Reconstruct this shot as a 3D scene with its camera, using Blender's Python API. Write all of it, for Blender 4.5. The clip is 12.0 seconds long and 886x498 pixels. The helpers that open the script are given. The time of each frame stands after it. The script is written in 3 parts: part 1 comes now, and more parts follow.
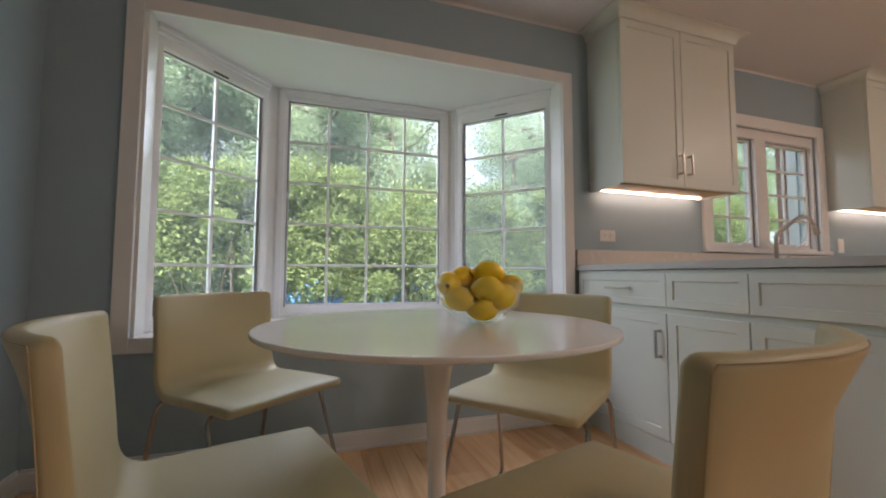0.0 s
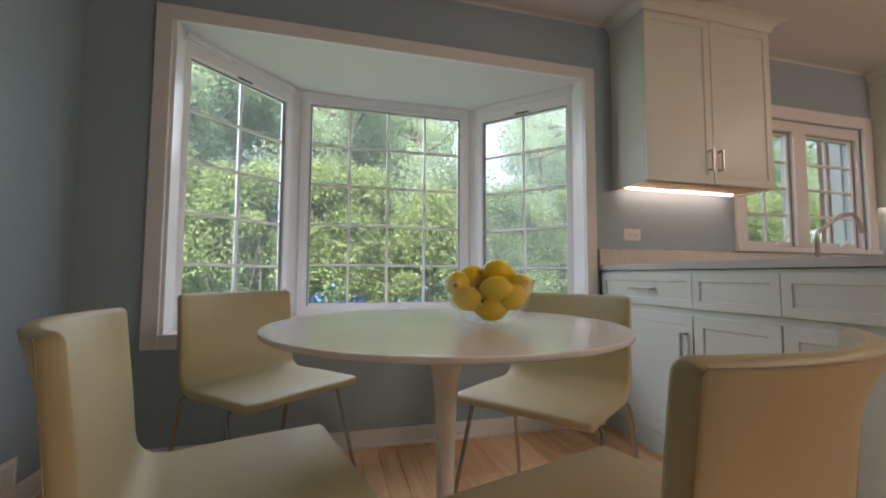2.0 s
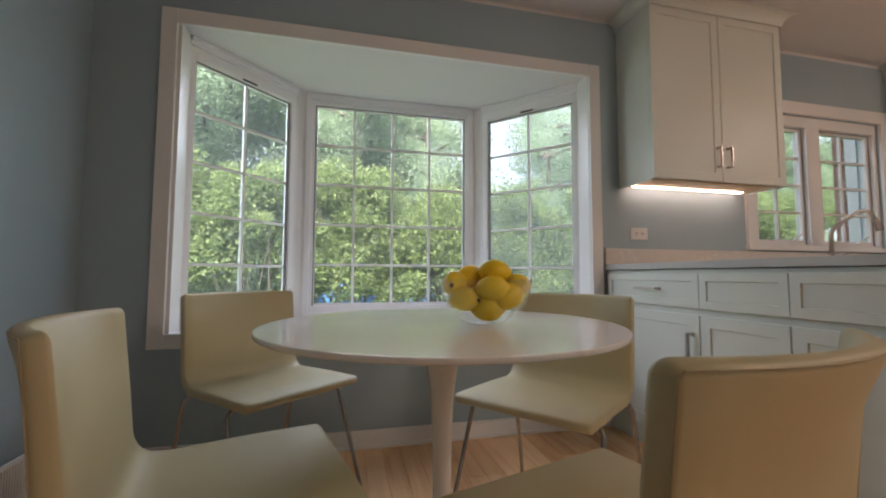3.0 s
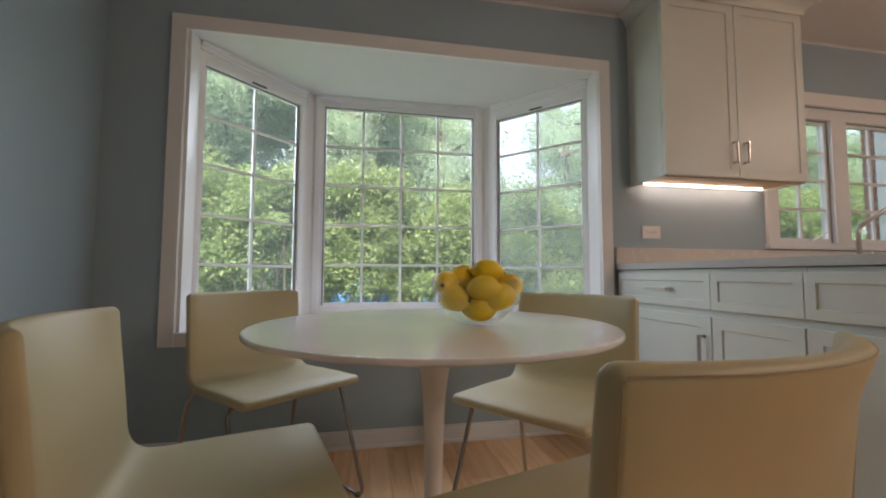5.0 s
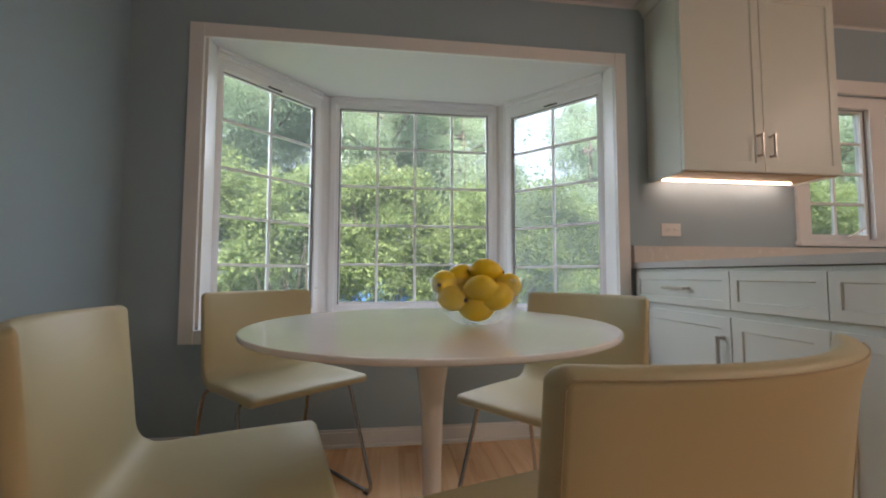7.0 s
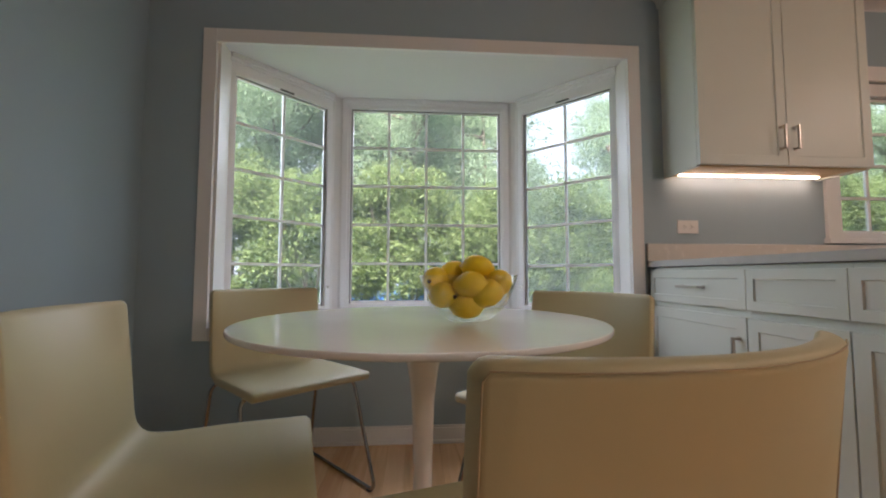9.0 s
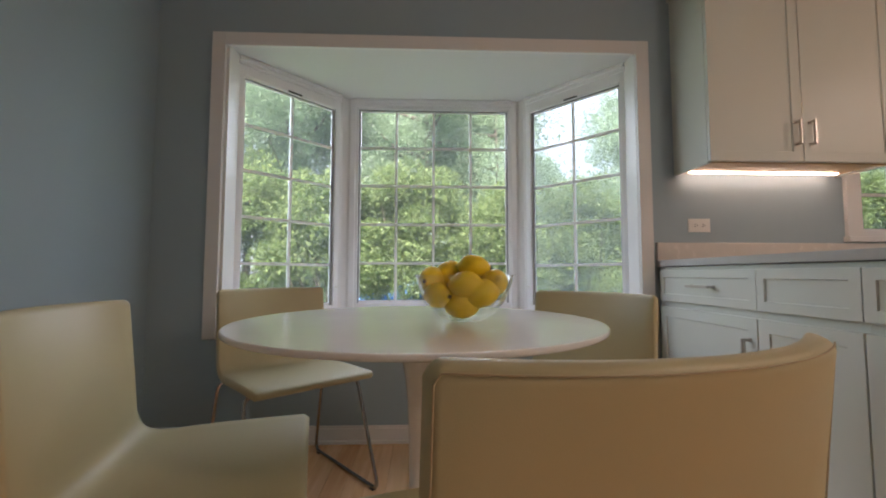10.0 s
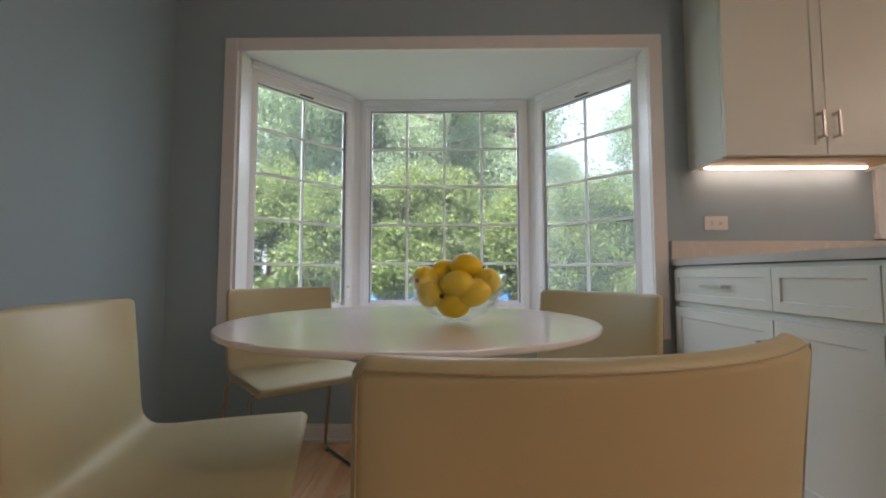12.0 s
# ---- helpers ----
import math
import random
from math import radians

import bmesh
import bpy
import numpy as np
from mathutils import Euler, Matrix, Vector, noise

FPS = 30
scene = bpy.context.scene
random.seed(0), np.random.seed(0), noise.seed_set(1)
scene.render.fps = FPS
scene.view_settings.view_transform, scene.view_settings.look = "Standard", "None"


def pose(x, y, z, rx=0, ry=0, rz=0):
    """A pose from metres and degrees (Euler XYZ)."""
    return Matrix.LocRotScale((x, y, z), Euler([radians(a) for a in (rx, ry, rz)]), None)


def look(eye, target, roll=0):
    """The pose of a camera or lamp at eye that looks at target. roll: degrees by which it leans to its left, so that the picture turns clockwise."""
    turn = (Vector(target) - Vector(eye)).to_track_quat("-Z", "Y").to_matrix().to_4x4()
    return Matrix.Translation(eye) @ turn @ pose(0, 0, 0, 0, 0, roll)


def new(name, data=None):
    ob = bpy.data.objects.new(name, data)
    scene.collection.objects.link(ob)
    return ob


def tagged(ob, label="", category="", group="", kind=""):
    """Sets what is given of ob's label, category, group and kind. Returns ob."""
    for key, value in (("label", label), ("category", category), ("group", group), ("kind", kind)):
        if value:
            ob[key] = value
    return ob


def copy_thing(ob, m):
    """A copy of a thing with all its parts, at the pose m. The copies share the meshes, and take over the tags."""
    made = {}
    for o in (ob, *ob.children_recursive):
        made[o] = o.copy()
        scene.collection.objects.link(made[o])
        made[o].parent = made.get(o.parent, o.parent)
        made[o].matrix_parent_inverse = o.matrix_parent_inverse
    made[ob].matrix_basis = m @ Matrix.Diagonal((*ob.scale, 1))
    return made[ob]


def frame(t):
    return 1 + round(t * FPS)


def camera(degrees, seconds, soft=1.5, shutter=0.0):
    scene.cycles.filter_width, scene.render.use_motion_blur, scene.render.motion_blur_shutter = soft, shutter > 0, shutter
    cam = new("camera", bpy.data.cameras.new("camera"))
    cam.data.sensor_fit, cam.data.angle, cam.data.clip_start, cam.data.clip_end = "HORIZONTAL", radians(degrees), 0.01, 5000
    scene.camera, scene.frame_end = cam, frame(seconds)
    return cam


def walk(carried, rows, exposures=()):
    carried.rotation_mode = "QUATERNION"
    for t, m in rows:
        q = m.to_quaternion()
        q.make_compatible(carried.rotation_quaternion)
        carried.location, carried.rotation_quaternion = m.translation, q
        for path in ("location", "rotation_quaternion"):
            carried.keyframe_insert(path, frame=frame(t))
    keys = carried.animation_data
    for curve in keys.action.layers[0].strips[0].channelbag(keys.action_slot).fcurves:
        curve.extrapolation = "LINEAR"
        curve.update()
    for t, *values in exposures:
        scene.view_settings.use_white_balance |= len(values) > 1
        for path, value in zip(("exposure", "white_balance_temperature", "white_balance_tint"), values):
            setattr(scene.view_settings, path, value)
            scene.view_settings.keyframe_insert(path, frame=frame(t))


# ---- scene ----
cam = camera(94.7, 12.0, soft=2.0)
PATH = [
    (0, (0.011, 0.002, 0.855), (0.647, 1.894, 0.982), 0.2),
    (0.5, (0.023, -0.001, 0.855), (0.635, 1.898, 0.984), 0.2),
    (1, (0.034, -0.003, 0.856), (0.617, 1.906, 0.983), 0.3),
    (1.5, (0.045, -0.003, 0.854), (0.59, 1.917, 0.983), 0.3),
    (2, (0.06, -0.005, 0.853), (0.569, 1.925, 0.981), 0.3),
    (2.5, (0.079, -0.007, 0.855), (0.56, 1.931, 0.98), 0.3),
    (3, (0.096, -0.007, 0.853), (0.558, 1.935, 0.98), 0.2),
    (5, (0.167, -0.011, 0.853), (0.539, 1.95, 0.979), 0.2),
    (5.5, (0.182, -0.012, 0.853), (0.524, 1.955, 0.981), 0.2),
    (6, (0.202, -0.013, 0.853), (0.511, 1.959, 0.979), 0.2),
    (6.5, (0.221, -0.018, 0.854), (0.499, 1.958, 0.979), 0.2),
    (7, (0.235, -0.017, 0.854), (0.49, 1.963, 0.976), 0.1),
    (9, (0.318, -0.016, 0.844), (0.46, 1.975, 0.969), 0.1),
    (9.5, (0.34, -0.014, 0.847), (0.451, 1.98, 0.97), 0.2),
    (10, (0.364, -0.015, 0.845), (0.437, 1.98, 0.967), 0.1),
    (10.5, (0.386, -0.016, 0.845), (0.422, 1.98, 0.968), 0.1),
    (11, (0.402, -0.015, 0.847), (0.415, 1.981, 0.969), 0.0),
    (11.5, (0.422, -0.014, 0.846), (0.415, 1.982, 0.966), 0.0),
    (12, (0.435, -0.012, 0.842), (0.404, 1.984, 0.966), 0.0),
]
walk(cam, [(t, look(eye, target, roll)) for t, eye, target, roll in PATH], [(0, 2.36, 6000, 17), (12, 2.36, 6000, 17)])

# ---- world, sun, large lights ----
world = bpy.data.worlds.new("world")
scene.world = world
world.use_nodes = True
wn = world.node_tree
sky = wn.nodes.new("ShaderNodeTexSky")
sky.sky_type = "NISHITA"
sky.sun_disc = False
sky.dust_density = 7.0
sky.sun_elevation = radians(52)
sky.sun_rotation = radians(200)
veil = wn.nodes.new("ShaderNodeMix")
veil.data_type = "RGBA"
veil.inputs["Factor"].default_value = 0.4
veil.inputs["B"].default_value = (8.0, 8.2, 8.6, 1)
wn.links.new(sky.outputs["Color"], veil.inputs["A"])
wn.links.new(veil.outputs["Result"], wn.nodes["Background"].inputs["Color"])
wn.nodes["Background"].inputs["Strength"].default_value = 0.13

sun_data = bpy.data.lights.new("sun", "SUN")
sun_data.energy, sun_data.angle, sun_data.color = 5.0, radians(0.6), (1.0, 0.95, 0.86)
sun = new("sun", sun_data)
sun.matrix_world = look((-4, -9, 14), (0, 4, 0))

# added area lamps outside the bay windows stand in for skylight from above
for lx, ly, lz, tilt, turn, wide, watts in ((0.40, 3.85, 2.35, -58, 0, 1.8, 8.0), (1.94, 3.10, 2.2, -62, -47.4, 0.9, 0.8), (-1.55, 2.95, 2.0, -76, 62, 0.9, 4.8)):
    ld = bpy.data.lights.new("skylight_lamp", "AREA")
    ld.shape, ld.size, ld.size_y, ld.energy, ld.color = "RECTANGLE", wide, 0.95, watts, (0.90, 0.93, 1.0)
    new("skylight_lamp", ld).matrix_world = pose(lx, ly, lz, tilt, 0, turn)

# ---- materials ----


def material(name, color, rough=0.5, metal=0.0, vary=0.06, scale=6.0, fine=60.0, bump=0.05, spec=0.5, coat=0.0):
    m = bpy.data.materials.new(name)
    m.use_nodes = True
    n, l = m.node_tree.nodes, m.node_tree.links
    p = n["Principled BSDF"]
    p.inputs["Roughness"].default_value, p.inputs["Metallic"].default_value = rough, metal
    p.inputs["Specular IOR Level"].default_value = spec
    p.inputs["Coat Weight"].default_value = coat
    tc = n.new("ShaderNodeTexCoord")
    a, b = n.new("ShaderNodeTexNoise"), n.new("ShaderNodeTexNoise")
    a.inputs["Scale"].default_value, b.inputs["Scale"].default_value = scale, fine
    a.inputs["Detail"].default_value = 4
    for t in (a, b):
        l.new(tc.outputs["Object"], t.inputs["Vector"])
    mix = n.new("ShaderNodeMix")
    mix.data_type = "RGBA"
    mix.inputs["A"].default_value = (*[c * (1 - vary) for c in color], 1)
    mix.inputs["B"].default_value = (*[min(1, c * (1 + vary)) for c in color], 1)
    add = n.new("ShaderNodeMath")
    add.operation = "MULTIPLY_ADD"
    add.inputs[1].default_value = 0.35
    l.new(b.outputs["Fac"], add.inputs[0])
    half = n.new("ShaderNodeMath")
    half.operation = "MULTIPLY"
    half.inputs[1].default_value = 0.65
    l.new(a.outputs["Fac"], half.inputs[0])
    l.new(half.outputs[0], add.inputs[2])
    l.new(add.outputs[0], mix.inputs["Factor"])
    l.new(mix.outputs["Result"], p.inputs["Base Color"])
    r = n.new("ShaderNodeMath")
    r.operation = "MULTIPLY_ADD"
    r.inputs[1].default_value, r.inputs[2].default_value = 0.16, rough - 0.08
    l.new(a.outputs["Fac"], r.inputs[0])
    l.new(r.outputs[0], p.inputs["Roughness"])
    bp = n.new("ShaderNodeBump")
    bp.inputs["Strength"].default_value, bp.inputs["Distance"].default_value = bump, 0.004
    l.new(b.outputs["Fac"], bp.inputs["Height"])
    l.new(bp.outputs[0], p.inputs["Normal"])
    return m


def wood(name, dark, light, along="Y", rough=0.35):
    m = bpy.data.materials.new(name)
    m.use_nodes = True
    n, l = m.node_tree.nodes, m.node_tree.links
    p = n["Principled BSDF"]
    tc, mp, info = n.new("ShaderNodeTexCoord"), n.new("ShaderNodeMapping"), n.new("ShaderNodeObjectInfo")
    s = [26, 26, 26]
    s["XYZ".index(along)] = 1.6
    mp.inputs["Scale"].default_value = s
    l.new(tc.outputs["Object"], mp.inputs["Vector"])
    off = n.new("ShaderNodeVectorMath")
    off.operation = "MULTIPLY_ADD"
    l.new(info.outputs["Random"], off.inputs[0])
    off.inputs[1].default_value = (50, 30, 70)
    l.new(mp.outputs[0], off.inputs[2])
    g = n.new("ShaderNodeTexNoise")
    g.inputs["Scale"].default_value, g.inputs["Detail"].default_value, g.inputs["Distortion"].default_value = 1.0, 6, 0.6
    l.new(off.outputs[0], g.inputs["Vector"])
    add = n.new("ShaderNodeMath")
    add.operation = "MULTIPLY_ADD"
    add.inputs[1].default_value = 0.55
    l.new(info.outputs["Random"], add.inputs[0])
    sub = n.new("ShaderNodeMath")
    sub.operation = "MULTIPLY_ADD"
    sub.inputs[1].default_value, sub.inputs[2].default_value = 1.1, -0.32
    l.new(g.outputs["Fac"], sub.inputs[0])
    l.new(sub.outputs[0], add.inputs[2])
    mix = n.new("ShaderNodeMix")
    mix.data_type = "RGBA"
    mix.inputs["A"].default_value, mix.inputs["B"].default_value = (*dark, 1), (*light, 1)
    l.new(add.outputs[0], mix.inputs["Factor"])
    l.new(mix.outputs["Result"], p.inputs["Base Color"])
    p.inputs["Roughness"].default_value = rough
    bp = n.new("ShaderNodeBump")
    bp.inputs["Strength"].default_value, bp.inputs["Distance"].default_value = 0.12, 0.002
    l.new(g.outputs["Fac"], bp.inputs["Height"])
    l.new(bp.outputs[0], p.inputs["Normal"])
    return m


def glassy(name, tint=(1, 1, 1), haze=0.0, haze_color=(0.8, 0.85, 0.9), base=0.035):
    m = bpy.data.materials.new(name)
    m.use_nodes = True
    n, l = m.node_tree.nodes, m.node_tree.links
    n.remove(n["Principled BSDF"])
    tr, gl, fr, mix = n.new("ShaderNodeBsdfTransparent"), n.new("ShaderNodeBsdfGlossy"), n.new("ShaderNodeLayerWeight"), n.new("ShaderNodeMixShader")
    tr.inputs["Color"].default_value = (*tint, 1)
    gl.inputs["Roughness"].default_value = 0.02
    fr.inputs["Blend"].default_value = 0.5
    pw, ma = n.new("ShaderNodeMath"), n.new("ShaderNodeMath")
    pw.operation, ma.operation = "POWER", "MULTIPLY_ADD"
    pw.inputs[1].default_value, ma.inputs[1].default_value, ma.inputs[2].default_value = 5.0, 0.9, base
    l.new(fr.outputs["Facing"], pw.inputs[0])
    l.new(pw.outputs[0], ma.inputs[0])
    l.new(ma.outputs[0], mix.inputs["Fac"])
    l.new(tr.outputs[0], mix.inputs[1])
    l.new(gl.outputs[0], mix.inputs[2])
    last = mix
    if haze:
        df, m2 = n.new("ShaderNodeBsdfTranslucent"), n.new("ShaderNodeMixShader")
        df.inputs["Color"].default_value = (*haze_color, 1)
        m2.inputs["Fac"].default_value = haze
        l.new(mix.outputs[0], m2.inputs[1])
        l.new(df.outputs[0], m2.inputs[2])
        last = m2
    l.new(last.outputs[0], n["Material Output"].inputs["Surface"])
    return m


def leaf_material(name, dark, light, back=0.5):
    m = bpy.data.materials.new(name)
    m.use_nodes = True
    n, l = m.node_tree.nodes, m.node_tree.links
    p = n["Principled BSDF"]
    geo = n.new("ShaderNodeNewGeometry")
    mix = n.new("ShaderNodeMix")
    mix.data_type = "RGBA"
    mix.inputs["A"].default_value, mix.inputs["B"].default_value = (*dark, 1), (*light, 1)
    l.new(geo.outputs["Random Per Island"], mix.inputs["Factor"])
    l.new(mix.outputs["Result"], p.inputs["Base Color"])
    p.inputs["Roughness"].default_value = 0.5
    p.inputs["Specular IOR Level"].default_value = 0.25
    tl, ms = n.new("ShaderNodeBsdfTranslucent"), n.new("ShaderNodeMixShader")
    l.new(mix.outputs["Result"], tl.inputs["Color"])
    ms.inputs["Fac"].default_value = back
    l.new(p.outputs[0], ms.inputs[1])
    l.new(tl.outputs[0], ms.inputs[2])
    l.new(ms.outputs[0], n["Material Output"].inputs["Surface"])
    return m


def glow(name, color, strength):
    m = bpy.data.materials.new(name)
    m.use_nodes = True
    p = m.node_tree.nodes["Principled BSDF"]
    p.inputs["Emission Color"].default_value = (*color, 1)
    p.inputs["Emission Strength"].default_value = strength
    return m


WALL = material("blue_grey_paint", (0.328, 0.415, 0.462), 0.62, vary=0.04, scale=2.0, fine=320, bump=0.10)
CEIL = material("ceiling_paint", (0.68, 0.67, 0.66), 0.7, vary=0.02, scale=2.0, fine=220, bump=0.06)
TRIM = material("white_trim_paint", (0.76, 0.75, 0.73), 0.38, vary=0.03, scale=5, fine=90, bump=0.04)
VINYL = material("white_window_vinyl", (0.86, 0.86, 0.86), 0.35, vary=0.02, scale=5, fine=90, bump=0.02)
CAB = material("white_cabinet_paint", (0.66, 0.69, 0.625), 0.38, vary=0.025, scale=4, fine=140, bump=0.03)
CABWOOD = wood("cabinet_underside_wood", (0.42, 0.27, 0.12), (0.62, 0.43, 0.22), "X", 0.5)
STONE = material("grey_quartz", (0.50, 0.50, 0.48), 0.22, vary=0.10, scale=30, fine=260, bump=0.01)
# paler and warmer than the counter: under-cabinet light put into the colour
LIT_SPLASH = material("lit_backsplash_quartz", (0.66, 0.62, 0.57), 0.25, vary=0.07, scale=30, fine=240, bump=0.01)
OAK = wood("oak_floor", (0.60, 0.31, 0.13), (0.95, 0.66, 0.39), "Y", 0.26)
DARK = material("dark_gap", (0.035, 0.022, 0.014), 0.8)
LEATHER = material("cream_leather", (0.49, 0.435, 0.255), 0.48, vary=0.06, scale=5, fine=700, bump=0.05)
SEAM = material("leather_seam", (0.42, 0.34, 0.21), 0.6)
CHROME = material("chrome", (0.36, 0.34, 0.32), 0.14, metal=1.0, vary=0.05, bump=0.0)
NICKEL = material("brushed_nickel", (0.52, 0.48, 0.43), 0.32, metal=1.0, vary=0.06, fine=300, bump=0.02)
TABLE = material("white_lacquer", (0.80, 0.79, 0.77), 0.13, vary=0.015, scale=3, fine=60, bump=0.008, coat=0.1)
LEMON = material("lemon_peel", (0.98, 0.67, 0.005), 0.45, vary=0.08, scale=18, fine=260, bump=0.30)
LEMON_END = material("lemon_stem_end", (0.13, 0.07, 0.015), 0.7)
PLASTIC = material("white_plastic", (0.78, 0.76, 0.72), 0.35, vary=0.02)
SLOT = material("dark_slot", (0.03, 0.03, 0.03), 0.7)
GASKET = material("grey_weatherstrip", (0.26, 0.26, 0.265), 0.55)
# glare that pales the garden is mixed into these panes as haze
GLASS = glassy("window_glass", (0.86, 0.87, 0.86), 0.022)
SCREEN = glassy("screened_glass", (0.85, 0.865, 0.86), 0.024)
KITCHEN_GLASS = glassy("kitchen_glass", (0.74, 0.76, 0.75), 0.03)
SCREEN_R = glassy("hazy_glass", (0.80, 0.82, 0.815), 0.085)
LED = glow("led_strip", (1.0, 0.72, 0.53), 3.2)
LAMP = glow("unseen_lamp_diffuser", (1.0, 0.78, 0.60), 13.5)
BRICK = material("red_brick", (0.30, 0.12, 0.08), 0.85, vary=0.25, scale=9, fine=120, bump=0.3)
MORTAR = material("mortar", (0.42, 0.39, 0.35), 0.9, vary=0.1, bump=0.3)
GRASS = material("lawn", (0.07, 0.12, 0.03), 0.9, vary=0.4, scale=1.5, fine=40, bump=0.5)
BARK = material("bark", (0.10, 0.075, 0.055), 0.9, vary=0.3, scale=14, fine=90, bump=0.6)
HEDGE = leaf_material("shrub_leaf", (0.09, 0.138, 0.045), (0.31, 0.375, 0.145), 0.55)
# shrub leaf again, darkened: the shade behind the hedge is in the colour
HEDGE_SHADED = leaf_material("shaded_leaf", (0.06, 0.09, 0.035), (0.14, 0.19, 0.08))
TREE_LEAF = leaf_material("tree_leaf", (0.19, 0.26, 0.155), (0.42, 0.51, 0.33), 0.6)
CARBLUE = material("blue_car_paint", (0.07, 0.20, 0.52), 0.22, vary=0.04, coat=0.6)
RUBBER = material("tyre_rubber", (0.02, 0.02, 0.02), 0.8)
ASPHALT = material("asphalt", (0.06, 0.06, 0.062), 0.9, vary=0.2, scale=3, fine=160, bump=0.3)

# ---- builders ----


def mesh_from(name, bm, mat, smooth=False):
    me = bpy.data.meshes.new(name)
    bmesh.ops.recalc_face_normals(bm, faces=bm.faces)
    bm.to_mesh(me)
    bm.free()
    me.materials.append(mat)
    if smooth:
        for f in me.polygons:
            f.use_smooth = True
    return me


def part(name, bm, mat, parent=None, label="", smooth=False):
    ob = new(name, mesh_from(name, bm, mat, smooth))
    ob.parent = parent
    if label:
        tagged(ob, label)
    return ob


def empty(name, m, label, category, group="", kind=""):
    ob = new(name)
    ob.empty_display_size = 0.1
    ob.matrix_world = m
    return tagged(ob, label, category, group, kind)


def box(bm, x0, x1, y0, y1, z0, z1, bevel=0.0):
    b = bmesh.new() if bevel else bm
    vs = [b.verts.new((x, y, z)) for x in (x0, x1) for y in (y0, y1) for z in (z0, z1)]
    for q in ((0, 1, 3, 2), (4, 6, 7, 5), (0, 4, 5, 1), (2, 3, 7, 6), (0, 2, 6, 4), (1, 5, 7, 3)):
        b.faces.new([vs[i] for i in q])
    if bevel:
        bmesh.ops.recalc_face_normals(b, faces=b.faces)
        bmesh.ops.bevel(b, geom=list(b.edges), offset=bevel, segments=2, affect="EDGES", profile=0.6)
        join(bm, b)
    return bm


def join(bm, other, m=None):
    """Adds the other bmesh to bm, moved by m."""
    other.verts.ensure_lookup_table()
    vs = [bm.verts.new(m @ v.co if m else v.co) for v in other.verts]
    other.verts.index_update()
    for f in other.faces:
        bm.faces.new([vs[v.index] for v in f.verts])
    other.free()
    return bm


def bx(*a, bevel=0.0):
    return box(bmesh.new(), *a, bevel=bevel)


def prism(points, z0, z1):
    bm = bmesh.new()
    lo, hi = [bm.verts.new((x, y, z0)) for x, y in points], [bm.verts.new((x, y, z1)) for x, y in points]
    bm.faces.new(lo[::-1])
    bm.faces.new(hi)
    k = len(points)
    for i in range(k):
        bm.faces.new((lo[i], lo[(i + 1) % k], hi[(i + 1) % k], hi[i]))
    return bm


def lathe(profile, steps=48, bm=None):
    bm = bm or bmesh.new()
    rows = []
    for r, z in profile:
        if r < 1e-5:
            rows.append([bm.verts.new((0, 0, z))] * steps)
        else:
            rows.append([bm.verts.new((r * math.cos(2 * math.pi * i / steps), r * math.sin(2 * math.pi * i / steps), z)) for i in range(steps)])
    for a, b in zip(rows, rows[1:]):
        for i in range(steps):
            q = [a[i], a[(i + 1) % steps], b[(i + 1) % steps], b[i]]
            u = []
            for v in q:
                if v not in u:
                    u.append(v)
            if len(u) > 2:
                bm.faces.new(u)
    return bm


def rounded(points, radius, steps=5):
    """Points of a line whose corners are rounded."""
    out = [Vector(points[0])]
    for a, b, c in zip(points, points[1:], points[2:]):
        a, b, c = Vector(a), Vector(b), Vector(c)
        r = min(radius, (a - b).length * 0.45, (c - b).length * 0.45)
        p, q = b + (a - b).normalized() * r, b + (c - b).normalized() * r
        for i in range(steps + 1):
            t = i / steps
            out.append((1 - t) ** 2 * p + 2 * t * (1 - t) * b + t * t * q)
    out.append(Vector(points[-1]))
    return out


def tube(points, radius, sides=10, bm=None):
    bm = bm or bmesh.new()
    points = [Vector(p) for p in points]
    rings = []
    up = Vector((0.13, 0.31, 0.94))
    for i, p in enumerate(points):
        d = (points[min(i + 1, len(points) - 1)] - points[max(i - 1, 0)]).normalized()
        s = d.cross(up).normalized()
        up = s.cross(d).normalized()
        rr = radius(i / (len(points) - 1)) if callable(radius) else radius
        rings.append([bm.verts.new(p + rr * (math.cos(2 * math.pi * k / sides) * s + math.sin(2 * math.pi * k / sides) * up)) for k in range(sides)])
    for a, b in zip(rings, rings[1:]):
        for k in range(sides):
            bm.faces.new((a[k], a[(k + 1) % sides], b[(k + 1) % sides], b[k]))
    bm.faces.new(rings[0][::-1])
    bm.faces.new(rings[-1])
    return bm


def shaker(w, h, thick=0.02, rail=0.055, deep=0.006):
    """A shaker front in the xz plane, centred on x, from z 0 up; its face looks along -y at y = -thick."""
    bm = bmesh.new()
    box(bm, -w / 2, w / 2, -thick, 0, 0, h, 0.0018)
    face = [max((f for f in bm.faces if f.normal.y < -0.9 or abs(f.calc_center_median().y + thick) < 1e-5), key=lambda f: f.calc_area())]
    bmesh.ops.recalc_face_normals(bm, faces=bm.faces)
    bm.normal_update()
    bmesh.ops.inset_region(bm, faces=face, thickness=rail, depth=0)
    bmesh.ops.inset_region(bm, faces=face, thickness=0.001, depth=0)
    bmesh.ops.inset_region(bm, faces=face, thickness=0.004, depth=0)
    bmesh.ops.translate(bm, verts=list(face[0].verts), vec=(0, deep, 0))
    return bm


